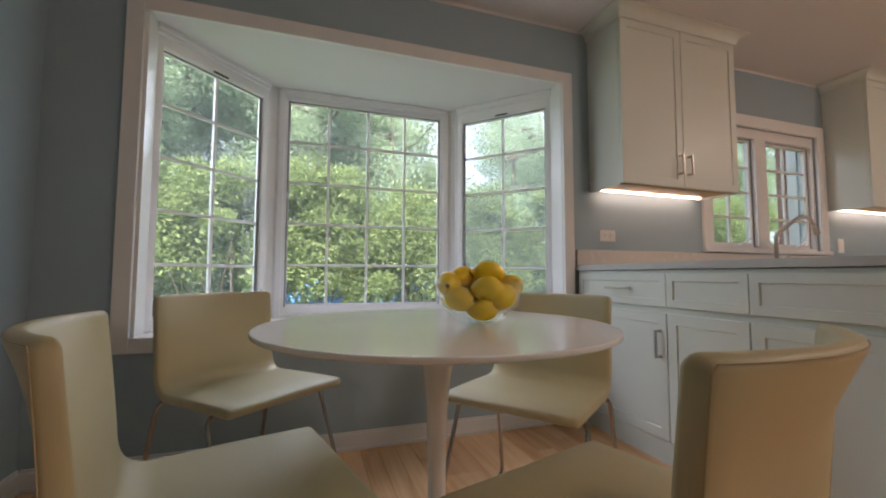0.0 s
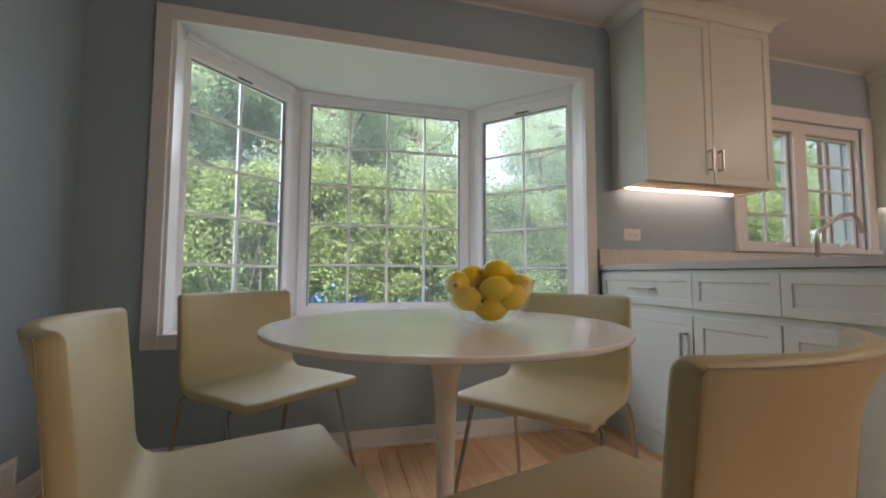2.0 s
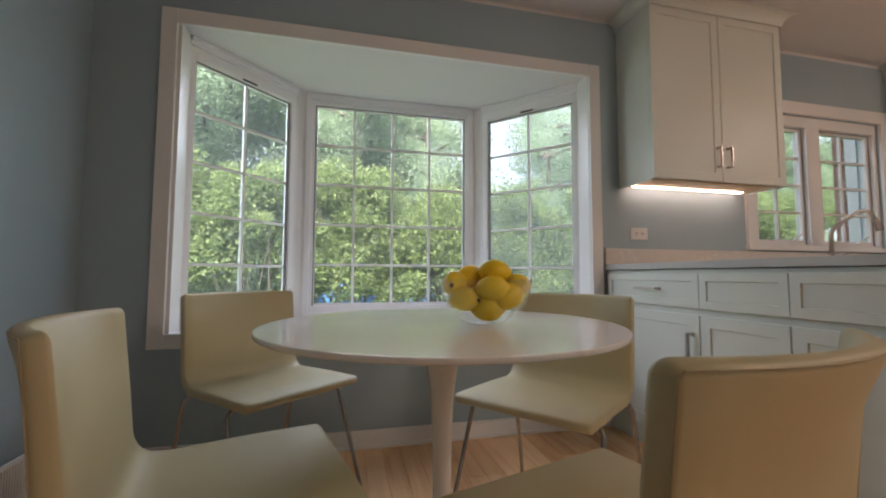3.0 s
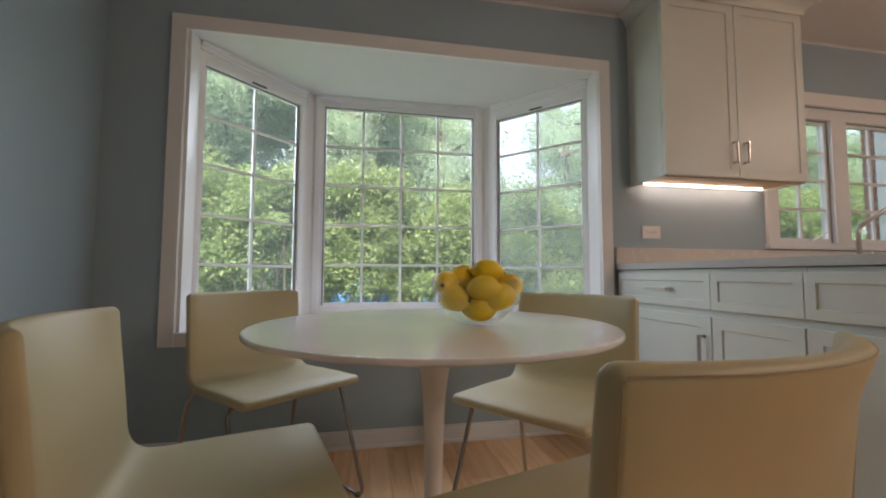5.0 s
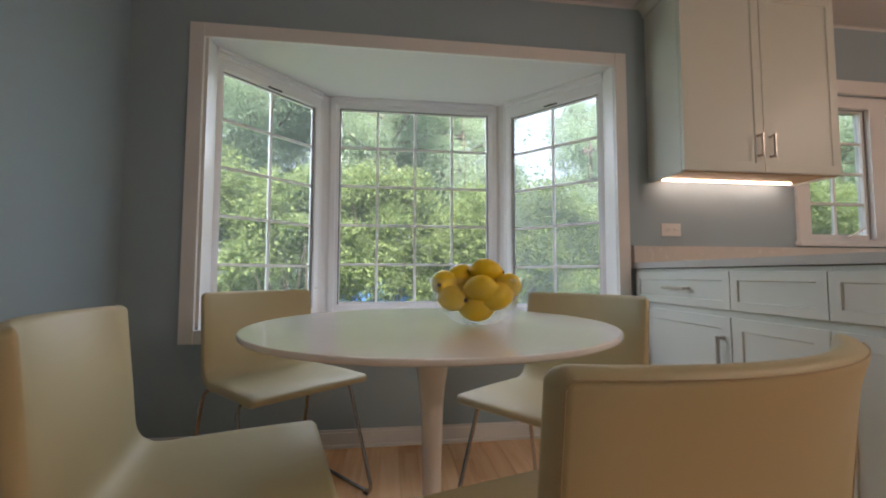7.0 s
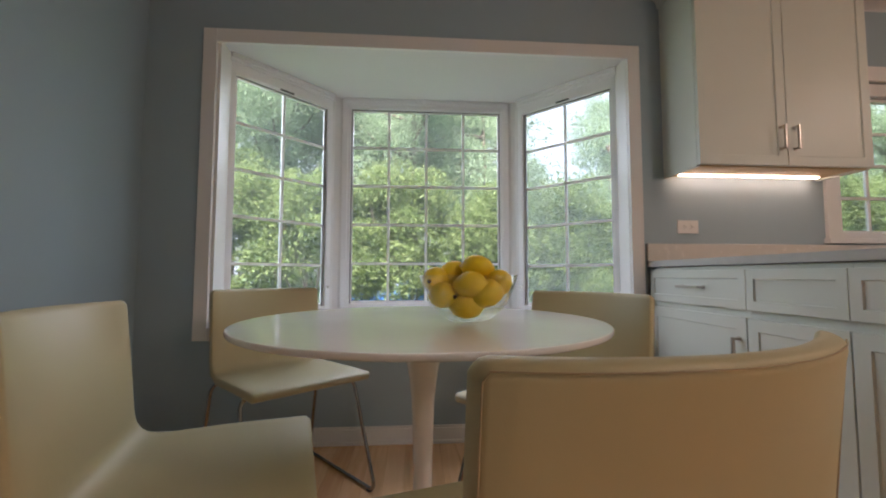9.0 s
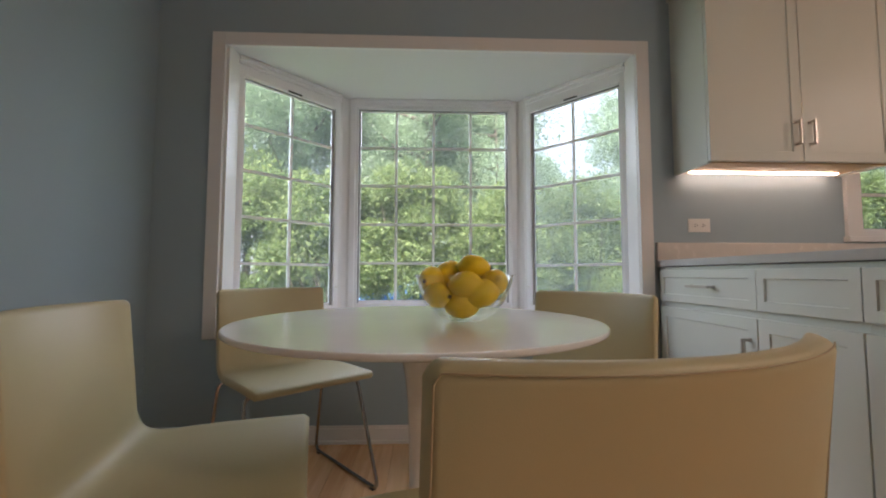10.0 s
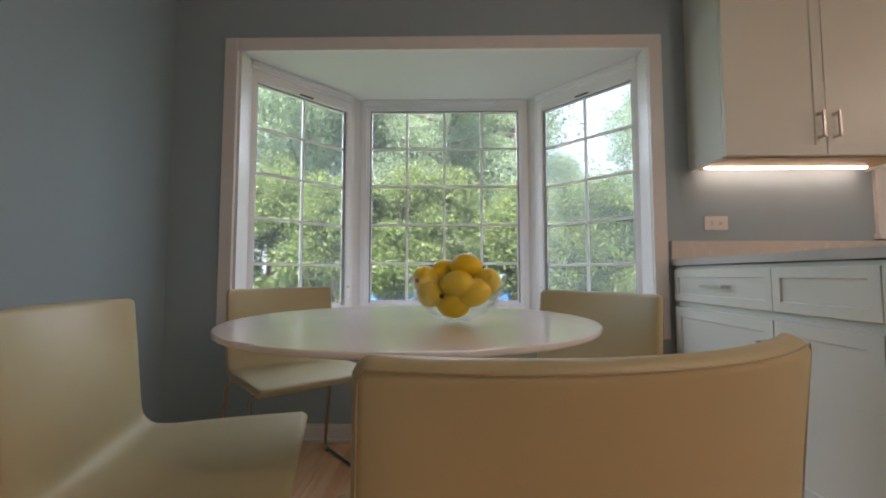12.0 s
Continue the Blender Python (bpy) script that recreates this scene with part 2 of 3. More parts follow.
def bar_handle(length, upright=True):
    """A squared bow handle on the plane y = 0 that stands out along -y, centred."""
    k = length / 2
    bm = bmesh.new()
    box(bm, -0.006, 0.006, -0.034, -0.023, -k, k, 0.002)
    for s in (-1, 1):
        z = s * (k - 0.006)
        box(bm, -0.005, 0.005, -0.024, 0.0, z - 0.005, z + 0.005, 0.001)
        box(bm, -0.008, 0.008, -0.004, 0.0, z - 0.008, z + 0.008, 0.001)
    if not upright:
        bmesh.ops.rotate(bm, cent=(0, 0, 0), matrix=Matrix.Rotation(radians(90), 3, "Y"), verts=bm.verts)
    return bm


# ---- the room ----
NORTH, LEFT, CEILING = 2.10, -1.045, 2.40
BAY_L, BAY_R, BAY_Z0, BAY_Z1 = -0.70, 1.485, 0.575, 2.082
KW_L, KW_R, KW_Z0, KW_Z1 = 2.70, 3.86, 1.05, 1.96
SOUTH, EAST = -3.2, 6.2


def wall_with_holes(x0, x1, y0, y1, z0, z1, holes):
    bm = bmesh.new()
    x = x0
    for a, b, lo, hi in holes:
        box(bm, x, a, y0, y1, z0, z1)
        box(bm, a, b, y0, y1, z0, lo)
        box(bm, a, b, y0, y1, hi, z1)
        x = b
    return box(bm, x, x1, y0, y1, z0, z1)


wall = part("wall_north", wall_with_holes(LEFT - 0.12, EAST, NORTH, NORTH + 0.13, 0, 2.62, [(BAY_L, BAY_R, BAY_Z0, BAY_Z1), (KW_L, KW_R, KW_Z0, KW_Z1)]), WALL)
tagged(wall, "blue-grey painted wall with bay window opening", "wall", kind="structure")
w = part("wall_west", bx(LEFT - 0.12, LEFT, SOUTH, NORTH, 0, 2.62), WALL)
tagged(w, "plain blue-grey painted side wall", "wall", kind="structure")
w = part("wall_south", bx(LEFT - 0.12, EAST + 0.12, SOUTH - 0.12, SOUTH, 0, 2.62), WALL)
tagged(w, "plain blue-grey painted wall behind the dining place", "wall", kind="structure")
w = part("wall_east", bx(EAST, EAST + 0.12, SOUTH, NORTH + 0.13, 0, 2.62), WALL)
tagged(w, "plain blue-grey painted kitchen end wall", "wall", kind="structure")
c = part("ceiling", bx(LEFT, EAST, SOUTH, NORTH, CEILING, CEILING + 0.2), CEIL)
tagged(c, "smooth off-white painted ceiling", "ceiling", kind="structure")

# small plaster cove where ceiling and window wall meet
bm = bmesh.new()
cove = [(0, 0)] + [(-0.014 + 0.014 * math.sin(a), -0.014 + 0.014 * math.cos(a)) for a in [i * math.pi / 16 for i in range(9)]]
rows = [[bm.verts.new((x, NORTH - 0.001 + p, CEILING - 0.001 + q)) for p, q in cove] for x in (LEFT, EAST)]
for i in range(len(cove)):
    j = (i + 1) % len(cove)
    bm.faces.new((rows[0][i], rows[0][j], rows[1][j], rows[1][i]))
cv = part("trim_cove", bm, CEIL)
tagged(cv, "narrow off-white plaster cove under the ceiling", "trim", kind="structure")

# floor base; the planks are laid at the end of the file
floor = part("floor", bx(LEFT, EAST, SOUTH, NORTH, -0.12, -0.012), DARK)
tagged(floor, "honey oak strip floor with fine dark joints", "floor", kind="structure")


def baseboard(name, x0, x1, y0, y1):
    bm = bmesh.new()
    box(bm, x0, x1, y0, y1, 0, 0.074, 0.002)
    dx, dy = x1 - x0, y1 - y0
    if dx > dy:
        box(bm, x0, x1, y0 + 0.006, y1, 0.0735, 0.086, 0.003)
        box(bm, x0, x1, y0 - 0.010, y0 + 0.001, 0, 0.018, 0.004)
    else:
        box(bm, x0, x1 - 0.006, y0, y1, 0.0735, 0.086, 0.003)
        box(bm, x1 - 0.001, x1 + 0.010, y0, y1, 0, 0.018, 0.004)
    return tagged(part(name, bm, TRIM), "white painted baseboard with shoe moulding", "baseboard", kind="structure")


baseboard("baseboard_north", LEFT + 0.014, 1.60, NORTH - 0.014, NORTH)
baseboard("baseboard_west", LEFT, LEFT + 0.014, SOUTH, NORTH - 0.001)

# ---- bay window ----
CX, GY = 0.40, 2.80
Z_SEAT, Z_TOP = 0.582, 2.052

# casing round the opening, mitred look from four boards with a back band
bm = bmesh.new()
o = (-0.762, 1.550, 0.516, 2.106)
i_ = (-0.694, 1.482, 0.582, 2.034)
y0, y1 = NORTH - 0.020, NORTH + 0.001
box(bm, o[0], i_[0], y0, y1, o[2], o[3], 0.003)
box(bm, i_[1], o[1], y0, y1, o[2], o[3], 0.003)
box(bm, i_[0], i_[1], y0 + 0.0005, y1, i_[3], o[3], 0.003)
box(bm, i_[0], i_[1], y0 + 0.0005, y1, o[2], i_[2], 0.003)
case = part("trim_bay_casing", bm, TRIM)
tagged(case, "wide flat white casing round the bay window", "window casing", kind="structure")

outline = [(BAY_L, NORTH + 0.002), (BAY_R, NORTH + 0.002), (1.53, 2.24), (1.115, 2.79), (1.07, 2.86), (-0.27, 2.86), (-0.315, 2.79), (-0.73, 2.24)]
s = part("bay_seat", prism(outline, Z_SEAT - 0.05, Z_SEAT), TRIM)
tagged(s, "white painted bay window stool board", "window sill", kind="structure")
s = part("bay_ceiling", prism(outline, Z_TOP, Z_TOP + 0.03), CEIL)
tagged(s, "off-white painted soffit of the bay", "ceiling", kind="structure")
# unseen outer shell of the bay, added to keep stray light out
outer = [(-0.85, 2.231), (1.65, 2.231), (1.20, 2.86), (1.12, 2.93), (-0.32, 2.93), (-0.40, 2.86)]
s = part("unseen_bay_skirt", prism(outer, -0.3, Z_SEAT - 0.051), TRIM)
tagged(s, "unseen white skirt added below the bay window", "wall", kind="structure")
s = part("unseen_bay_roof", prism([(-0.95, 2.231), (1.75, 2.231), (1.26, 2.95), (1.18, 3.02), (-0.38, 3.02), (-0.46, 2.95)], Z_TOP + 0.031, Z_TOP + 0.25), TRIM)
tagged(s, "unseen white roof slab added over the bay window", "roof", kind="structure")

# jambs between wall and side windows, posts at the bay's corners
for side, name in ((1, "trim_jamb_right"), (-1, "trim_jamb_left")):
    def mx(pts):
        return [(CX + side * (x - CX), y) for x, y in pts][::side]
    bm = prism(mx([(1.480, NORTH + 0.001), (1.540, NORTH + 0.001), (1.575, 2.27), (1.530, 2.245), (1.502, 2.226), (1.482, 2.222)]), Z_SEAT, Z_TOP)
    tagged(part(name, bm, TRIM), "white painted jamb board of the bay", "window trim", kind="structure")
    bm = prism(mx([(0.972, 2.772), (0.990, 2.764), (1.020, 2.738), (1.032, 2.716), (1.053, 2.734), (1.064, 2.745), (1.035, 2.83), (0.972, 2.83)]), Z_SEAT, Z_TOP)
    tagged(part(name.replace("jamb", "post"), bm, TRIM), "white painted corner post between bay windows", "window trim", kind="structure")


def window_unit(name, m, w, z0, z1, cols, rows, head, foot, pane_mat, label, casement):
    """A window in a local xz plane: glass of width w from z0 to z1 at y = 0, the room on the -y side."""
    root = empty(name, m, label, "window", "bay windows", "structure")
    h = w / 2
    f = 0.036
    bm = bmesh.new()
    for s in (-1, 1):
        box(bm, *sorted((s * h, s * (h + f))), -0.030, 0.010, z0 - foot, z1 + head, 0.002)
        if not casement:
            box(bm, *sorted((s * (h + 0.018), s * (h + f + 0.02))), -0.042, -0.029, z0 - foot, z1 + head, 0.004)
    box(bm, -h, h, -0.030, 0.010, z1, z1 + head, 0.002)
    box(bm, -h, h, -0.030, 0.010, z0 - foot, z0, 0.002)
    box(bm, -h - f, h + f, -0.056, -0.029, z1 + head - 0.022, z1 + head, 0.004)
    box(bm, -h - f, h + f, -0.044, -0.029, z1 + head - 0.043, z1 + head - 0.021, 0.004)
    box(bm, -h, h, -0.036, -0.029, z1 + 0.006, z1 + 0.014, 0.002)
    if not casement:
        box(bm, -h - f, h + f, -0.040, -0.029, z0 - foot, z0 - foot + 0.022, 0.003)
    part("window_frame", bm, VINYL, root)
    bm = bmesh.new()
    for s in (-1, 1):
        box(bm, *sorted((s * (h - 0.001), s * (h - 0.014))), -0.012, 0.006, z0, z1)
    box(bm, -h + 0.014, h - 0.014, -0.012, 0.006, z1 - 0.012, z1)
    box(bm, -h + 0.014, h - 0.014, -0.012, 0.006, z0, z0 + 0.016)
    part("sash", bm, VINYL, root, "white sash rails")
    bm = bmesh.new()
    e = 0.011
    inner = 1 if m.translation.x < CX else -1
    for s in (-1, 1):
        e = 0.011 if not casement else 0.021 if s == inner else 0.004
        box(bm, *sorted((s * h, s * (h - e))), -0.0140, -0.0125, z0, z1)
    e = 0.009
    box(bm, -h, h, -0.0135, -0.0120, z1 - e, z1)
    part("weatherstrip", bm, GASKET, root, "dark grey weatherstrip")
    if casement:
        part("screen_track", bx(*sorted((inner * (h - 0.010), inner * (h - 0.004))), -0.0165, -0.0142, z0, z1), NICKEL, root, "bright metal track of the insect screen")
    for i in range(1, cols):
        x = -h + w * i / cols
        part("muntin", bx(x - 0.008, x + 0.008, -0.008, 0.010, z0 + 0.004, z1 - 0.004, bevel=0.003), VINYL, root)
    for j in range(1, rows):
        z = z0 + (z1 - z0) * j / rows
        part("muntin", bx(-h + 0.004, h - 0.004, -0.0075, 0.0115, z - 0.008, z + 0.008, bevel=0.003), VINYL, root)
    pane = part("pane", bx(-h + 0.002, h - 0.002, 0.0, 0.004, z0 + 0.002, z1 - 0.002), pane_mat, root, "window glass with a pale veil mixed in")
    pane.visible_shadow = False
    if casement:
        part("lock_stud", lathe([(0, -0.05), (0.006, -0.048), (0.007, -0.03), (0, -0.03)], 10), PLASTIC, root, "small white lock stud").matrix_local = pose(0.5 * w + 0.018 if m.translation.x < 0.4 else -0.5 * w - 0.018, 0.0, 0.76, -90, 0, 0)
        part("latch", bx(-0.045, 0.045, -0.040, -0.030, z1 + 0.002, z1 + 0.010, bevel=0.002), SLOT, root, "small dark sash latch")
    return root


window_unit("window_1", pose(CX, GY, 0), 1.036, 0.649, 1.985, 4, 5, 0.066, 0.066, GLASS, "large fixed white window with grid of muntins", False)
ang = math.degrees(math.atan2(0.444, -0.408))
window_unit("window_2", pose(1.281, 2.486, 0, 0, 0, ang - 180), 0.603, 0.640, 1.945, 2, 5, 0.106, 0.056, SCREEN_R, "narrow angled casement window with hazy glass", True)
window_unit("window_3", pose(2 * CX - 1.281, 2.486, 0, 0, 0, 180 - ang), 0.603, 0.640, 1.945, 2, 5, 0.106, 0.056, SCREEN, "narrow angled white casement window with muntins", True)

# ---- kitchen window ----
bm = bmesh.new()
box(bm, KW_L - 0.085, KW_L, NORTH - 0.02, NORTH + 0.001, KW_Z0 - 0.0, KW_Z1 + 0.085, 0.003)
box(bm, KW_R, KW_R + 0.085, NORTH - 0.02, NORTH + 0.001, KW_Z0 - 0.0, KW_Z1 + 0.085, 0.003)
box(bm, KW_L, KW_R, NORTH - 0.0195, NORTH + 0.001, KW_Z1, KW_Z1 + 0.085, 0.003)
box(bm, KW_L - 0.095, KW_R + 0.095, NORTH - 0.035, NORTH + 0.09, KW_Z0 - 0.030, KW_Z0, 0.004)
tagged(part("trim_kitchen_casing", bm, TRIM), "white flat casing round the kitchen window", "window casing", kind="structure")
kw = empty("window_4", pose(0, 0, 0), "white double casement window over the sink", "window", "", "structure")
yw = NORTH + 0.045
bm = bmesh.new()
box(bm, KW_L + 0.001, KW_L + 0.03, yw - 0.03, yw + 0.05, KW_Z0, KW_Z1, 0.002)
box(bm, KW_R - 0.03, KW_R - 0.001, yw - 0.03, yw + 0.05, KW_Z0, KW_Z1, 0.002)
box(bm, KW_L + 0.03, KW_R - 0.03, yw - 0.03, yw + 0.05, KW_Z1 - 0.075, KW_Z1 - 0.001, 0.002)
box(bm, KW_L + 0.03, KW_R - 0.03, yw - 0.03, yw + 0.05, KW_Z0 + 0.001, KW_Z0 + 0.018, 0.002)
KM = 0.5 * (KW_L + KW_R) - 0.03
box(bm, KM - 0.06, KM + 0.06, yw - 0.032, yw + 0.05, KW_Z0 + 0.018, KW_Z1 - 0.075, 0.002)
part("window_frame", bm, TRIM, kw)
for a, b in ((KW_L + 0.03, KM - 0.06), (KM + 0.06, KW_R - 0.03)):
    z0, z1 = KW_Z0 + 0.018, KW_Z1 - 0.075
    bm = bmesh.new()
    for x0, x1 in ((a, a + 0.028), (b - 0.028, b)):
        box(bm, x0, x1, yw, yw + 0.04, z0, z1)
    box(bm, a + 0.028, b - 0.028, yw, yw + 0.04, z0, z0 + 0.03)
    box(bm, a + 0.028, b - 0.028, yw, yw + 0.04, z1 - 0.02, z1)
    part("sash", bm, TRIM, kw)
    bm = bmesh.new()
    box(bm, b - 0.010, b, yw - 0.003, yw - 0.001, z0, z1)
    box(bm, a, b, yw - 0.003, yw - 0.001, z1 - 0.008, z1)
    part("weatherstrip", bm, GASKET, kw, "dark grey weatherstrip")
    xm = 0.5 * (a + b)
    part("muntin", bx(xm - 0.008, xm + 0.008, yw + 0.012, yw + 0.03, z0 + 0.03, z1 - 0.02), TRIM, kw)
    for k in range(1, 4):
        zz = z0 + 0.03 + (z1 - z0 - 0.05) * k / 4
        part("muntin", bx(a + 0.028, b - 0.028, yw + 0.0125, yw + 0.0295, zz - 0.008, zz + 0.008), TRIM, kw)
    p = part("pane", bx(a + 0.026, b - 0.026, yw + 0.019, yw + 0.023, z0 + 0.028, z1 - 0.018), KITCHEN_GLASS, kw, "window glass with a pale veil mixed in")
    p.visible_shadow = False
    crank = rounded([(xm + 0.02, yw - 0.035, z0 + 0.01), (xm + 0.02, yw - 0.06, z0 + 0.018), (xm + 0.10, yw - 0.065, z0 + 0.065)], 0.012)
    part("crank", tube(crank, 0.006, 8), PLASTIC, kw, "white folding window crank")

# outer brick face beside the kitchen window
ext = part("trim_outer_window", bx(KW_R - 0.012, KW_R + 0.06, NORTH + 0.131, NORTH + 0.205, 0.95, 2.10), TRIM)
tagged(ext, "white outer trim of the kitchen window", "window trim", kind="structure")
br = part("brick_reveal", bx(KW_R - 0.004, KW_R + 0.6, NORTH + 0.206, NORTH + 0.285, -0.3, 2.6), MORTAR)
tagged(br, "red brick outer wall beside the kitchen window", "brick wall", kind="structure")

brick_mesh = mesh_from("brick", bx(-0.010, 0.010, 0.001, 0.078, 0.0, 0.057, bevel=0.003), BRICK)
for k in range(30):
    b = new("brick", brick_mesh)
    b.parent = br
    b.location = (KW_R - 0.006, NORTH + 0.207, 0.45 + k * 0.067)

# ---- upper cabinets ----


def upper_cabinet(name, x0, x1, doors, label):
    y_door = 1.835
    root = empty(name, pose(x0, NORTH, 1.37), label, "cabinet", "upper kitchen cabinets")
    w, top = x1 - x0, 2.345 - 1.37
    d = y_door - NORTH
    bm = bmesh.new()
    box(bm, 0, 0.018, d, -0.001, 0, top, 0.0012)
    box(bm, w - 0.018, w, d, -0.001, 0, top, 0.0012)
    box(bm, 0.018, w - 0.018, d, -0.001, 0.02, top - 0.002)
    part("body", bm, CAB, root)
    part("underside", bx(0.0185, w - 0.0185, d + 0.002, -0.002, 0.012, 0.0195), CABWOOD, root, "bare wood underside")
    part("light_rail", bx(0.0185, w - 0.0185, d, d + 0.018, 0.001, 0.0185), CABWOOD, root, "wood rail under the doors")
    n = len(doors)
    dw = w / n
    for k, hx in enumerate(doors):
        bm = shaker(dw - 0.004, top - 0.012, 0.02, 0.062)
        dr = part("door", bm, CAB, root)
        dr.location = (dw * (k + 0.5), d - 0.0005, 0.006)
        hd = part("handle", bar_handle(0.118), NICKEL, dr, "brushed nickel bow handle")
        hd.location = (hx * (dw / 2 - 0.035), -0.02, 0.135)
    # hollow crown that swings out from the cabinet's top to the ceiling
    bm = bmesh.new()
    z_lo, z_hi = top - 0.010, CEILING - 1.37 - 0.001
    prof = [(0.004, z_lo), (0.010, z_lo), (0.012, z_lo + 0.008)]
    prof += [(0.012 + 0.046 * (1 - math.cos(a)), z_lo + 0.008 + (z_hi - z_lo - 0.018) * math.sin(a)) for a in [k * math.pi / 16 for k in range(1, 9)]]
    prof += [(0.064, z_hi - 0.010), (0.064, z_hi), (0.0, z_hi)]
    loops = [[bm.verts.new(q) for q in ((-out, -0.001, z), (-out, d - 0.02 - out, z), (w + out, d - 0.02 - out, z), (w + out, -0.001, z))] for out, z in prof]
    for a, b in zip(loops, loops[1:] + loops[:1]):
        for k in range(3):
            bm.faces.new((a[k], a[k + 1], b[k + 1], b[k]))
    part("crown", bm, CAB, root, "white hollow crown moulding")
    part("led_light", bx(0.05, w - 0.06, -0.066, -0.048, 0.003, 0.0115, bevel=0.002), LED, root, "lit warm white light strip")
    return root


upper_cabinet("upper_cabinet", 1.680, 2.588, (1, -1), "white shaker wall cabinet with two closed doors")
upper_cabinet("upper_cabinet", 3.965, 4.85, (1, -1), "white shaker wall cabinet beyond the sink window")

# ---- base cabinets ----
BX = 1.592


def base_cabinet(y0, y1, drawers, door_w, handle_y, label, drawer_handle):
    """One unit whose fronts look along -x; y runs from y1 (far) to y0 (near)."""
    root = empty("base_cabinet", pose(BX, (y0 + y1) / 2, 0), label, "cabinet", "base kitchen cabinets")
    w = y1 - y0
    part("body", bx(0.0005, 0.60, -w / 2 + 0.0005, w / 2 - 0.0005, 0.0, 0.882), CAB, root)
    turn = Matrix.Rotation(radians(-90), 4, "Z")
    fw = w - 0.003
    dr = part("drawer_front", shaker(fw, 0.153, 0.02, 0.045), CAB, root)
    dr.matrix_local = Matrix.Translation((0, 0, 0.712)) @ turn
    if drawer_handle:
        h = part("handle", bar_handle(0.150, False), NICKEL, dr, "brushed nickel bow handle")
        h.location = (0.02, -0.02, 0.080)
    for k in range(door_w):
        dw = fw / door_w
        o = part("door", shaker(dw - 0.003, 0.570, 0.02, 0.062), CAB, root)
        o.matrix_local = Matrix.Translation((0, fw / 2 - dw * (k + 0.5), 0.112)) @ turn
        if handle_y:
            h = part("handle", bar_handle(0.128), NICKEL, o, "brushed nickel bow handle")
            h.location = (handle_y * (dw / 2 - 0.036), -0.02, 0.43)
    part("toe_board", bx(-0.006, 0.0, -w / 2, w / 2, 0.0, 0.100, bevel=0.002), CAB, root, "white plinth board at the floor")
    return root


base_cabinet(1.452, 2.078, 1, 1, 1, "white shaker base cabinet with drawer beside the window", True)
base_cabinet(1.083, 1.452, 1, 1, 0, "narrow white shaker base cabinet with plain fronts", False)
base_cabinet(0.300, 1.083, 1, 2, 0, "wide white shaker base cabinet with false drawer front", False)
run = part("sink_cabinet", bx(2.20, 5.4, 1.50, NORTH - 0.001, 0.0, 0.882), CAB)
tagged(run, "white cabinet run under the sink counter", "cabinet", "base kitchen cabinets")
f = part("filler", bx(BX, 2.19, 2.079, NORTH - 0.001, 0.0, 0.882), CAB)
tagged(f, "white filler strip between cabinet and wall", "trim", kind="structure")

bm = prism([(1.568, 0.28), (2.215, 0.28), (2.215, 1.455), (5.4, 1.455), (5.4, NORTH - 0.002), (1.568, NORTH - 0.002)], 0.885, 0.917)
bmesh.ops.recalc_face_normals(bm, faces=bm.faces)
bmesh.ops.bevel(bm, geom=list(bm.edges), offset=0.003, segments=2, affect="EDGES")
ct = part("countertop", bm, STONE)
tagged(ct, "pale grey quartz countertop running round the corner", "countertop")
bs = part("backsplash", bx(1.568, 5.4, NORTH - 0.021, NORTH - 0.002, 0.918, 1.012, bevel=0.002), LIT_SPLASH)
tagged(bs, "low quartz backsplash with under-cabinet glow in its colour", "backsplash")

# ---- faucet ----
fc = empty("faucet", pose(3.085, 1.93, 0.917), "brushed nickel pull-down kitchen faucet", "faucet")
part("base", lathe([(0, 0), (0.027, 0), (0.027, 0.012), (0.021, 0.03), (0.019, 0.05), (0, 0.05)], 24), NICKEL, fc, smooth=True)
path = rounded([(0, 0, 0.03), (0, 0, 0.225), (0.185, -0.037, 0.352), (0.262, -0.053, 0.352), (0.300, -0.06, 0.28)], 0.035, 8)
part("spout", tube(path, 0.0125, 12), NICKEL, fc, smooth=True)
part("spray_head", tube([(0.288, -0.058, 0.303), (0.300, -0.06, 0.280), (0.322, -0.064, 0.232)], lambda t: 0.015 + 0.005 * t, 14), NICKEL, fc, smooth=True)
part("lever", tube([(0.05, -0.03, 0.0), (0.05, -0.03, 0.055), (0.055, -0.035, 0.085)], 0.008, 8), NICKEL, fc, smooth=True)


def outlet(x, z, label, switch=False):
    w, h = (0.118, 0.072) if not switch else (0.072, 0.115)
    root = empty("wall_outlet" if not switch else "light_switch", pose(x, NORTH, z), label, "outlet" if not switch else "switch")
    part("cover_plate", bx(-w / 2, w / 2, -0.006, 0.0, -h / 2, h / 2, bevel=0.002), PLASTIC, root)
    for s in (-1, 1) if not switch else (0,):
        bm = bx(s * 0.021 - 0.017, s * 0.021 + 0.017, -0.0085, -0.006, -0.014 - 0.02 * switch, 0.014 + 0.02 * switch, bevel=0.001)
        sk = part("socket" if not switch else "rocker", bm, PLASTIC, root)
        if not switch:
            for dx, dz in ((-0.004, 0.006), (-0.004, -0.006), (0.008, 0.0)):
                part("slot", bx(s * 0.021 + dx - 0.004, s * 0.021 + dx + 0.004, -0.0092, -0.0084, dz - 0.0014, dz + 0.0014), SLOT, sk)
    return root


outlet(1.807, 1.105, "white double wall outlet over the counter")
outlet(4.11, 1.10, "white wall switch beside the sink window", True)


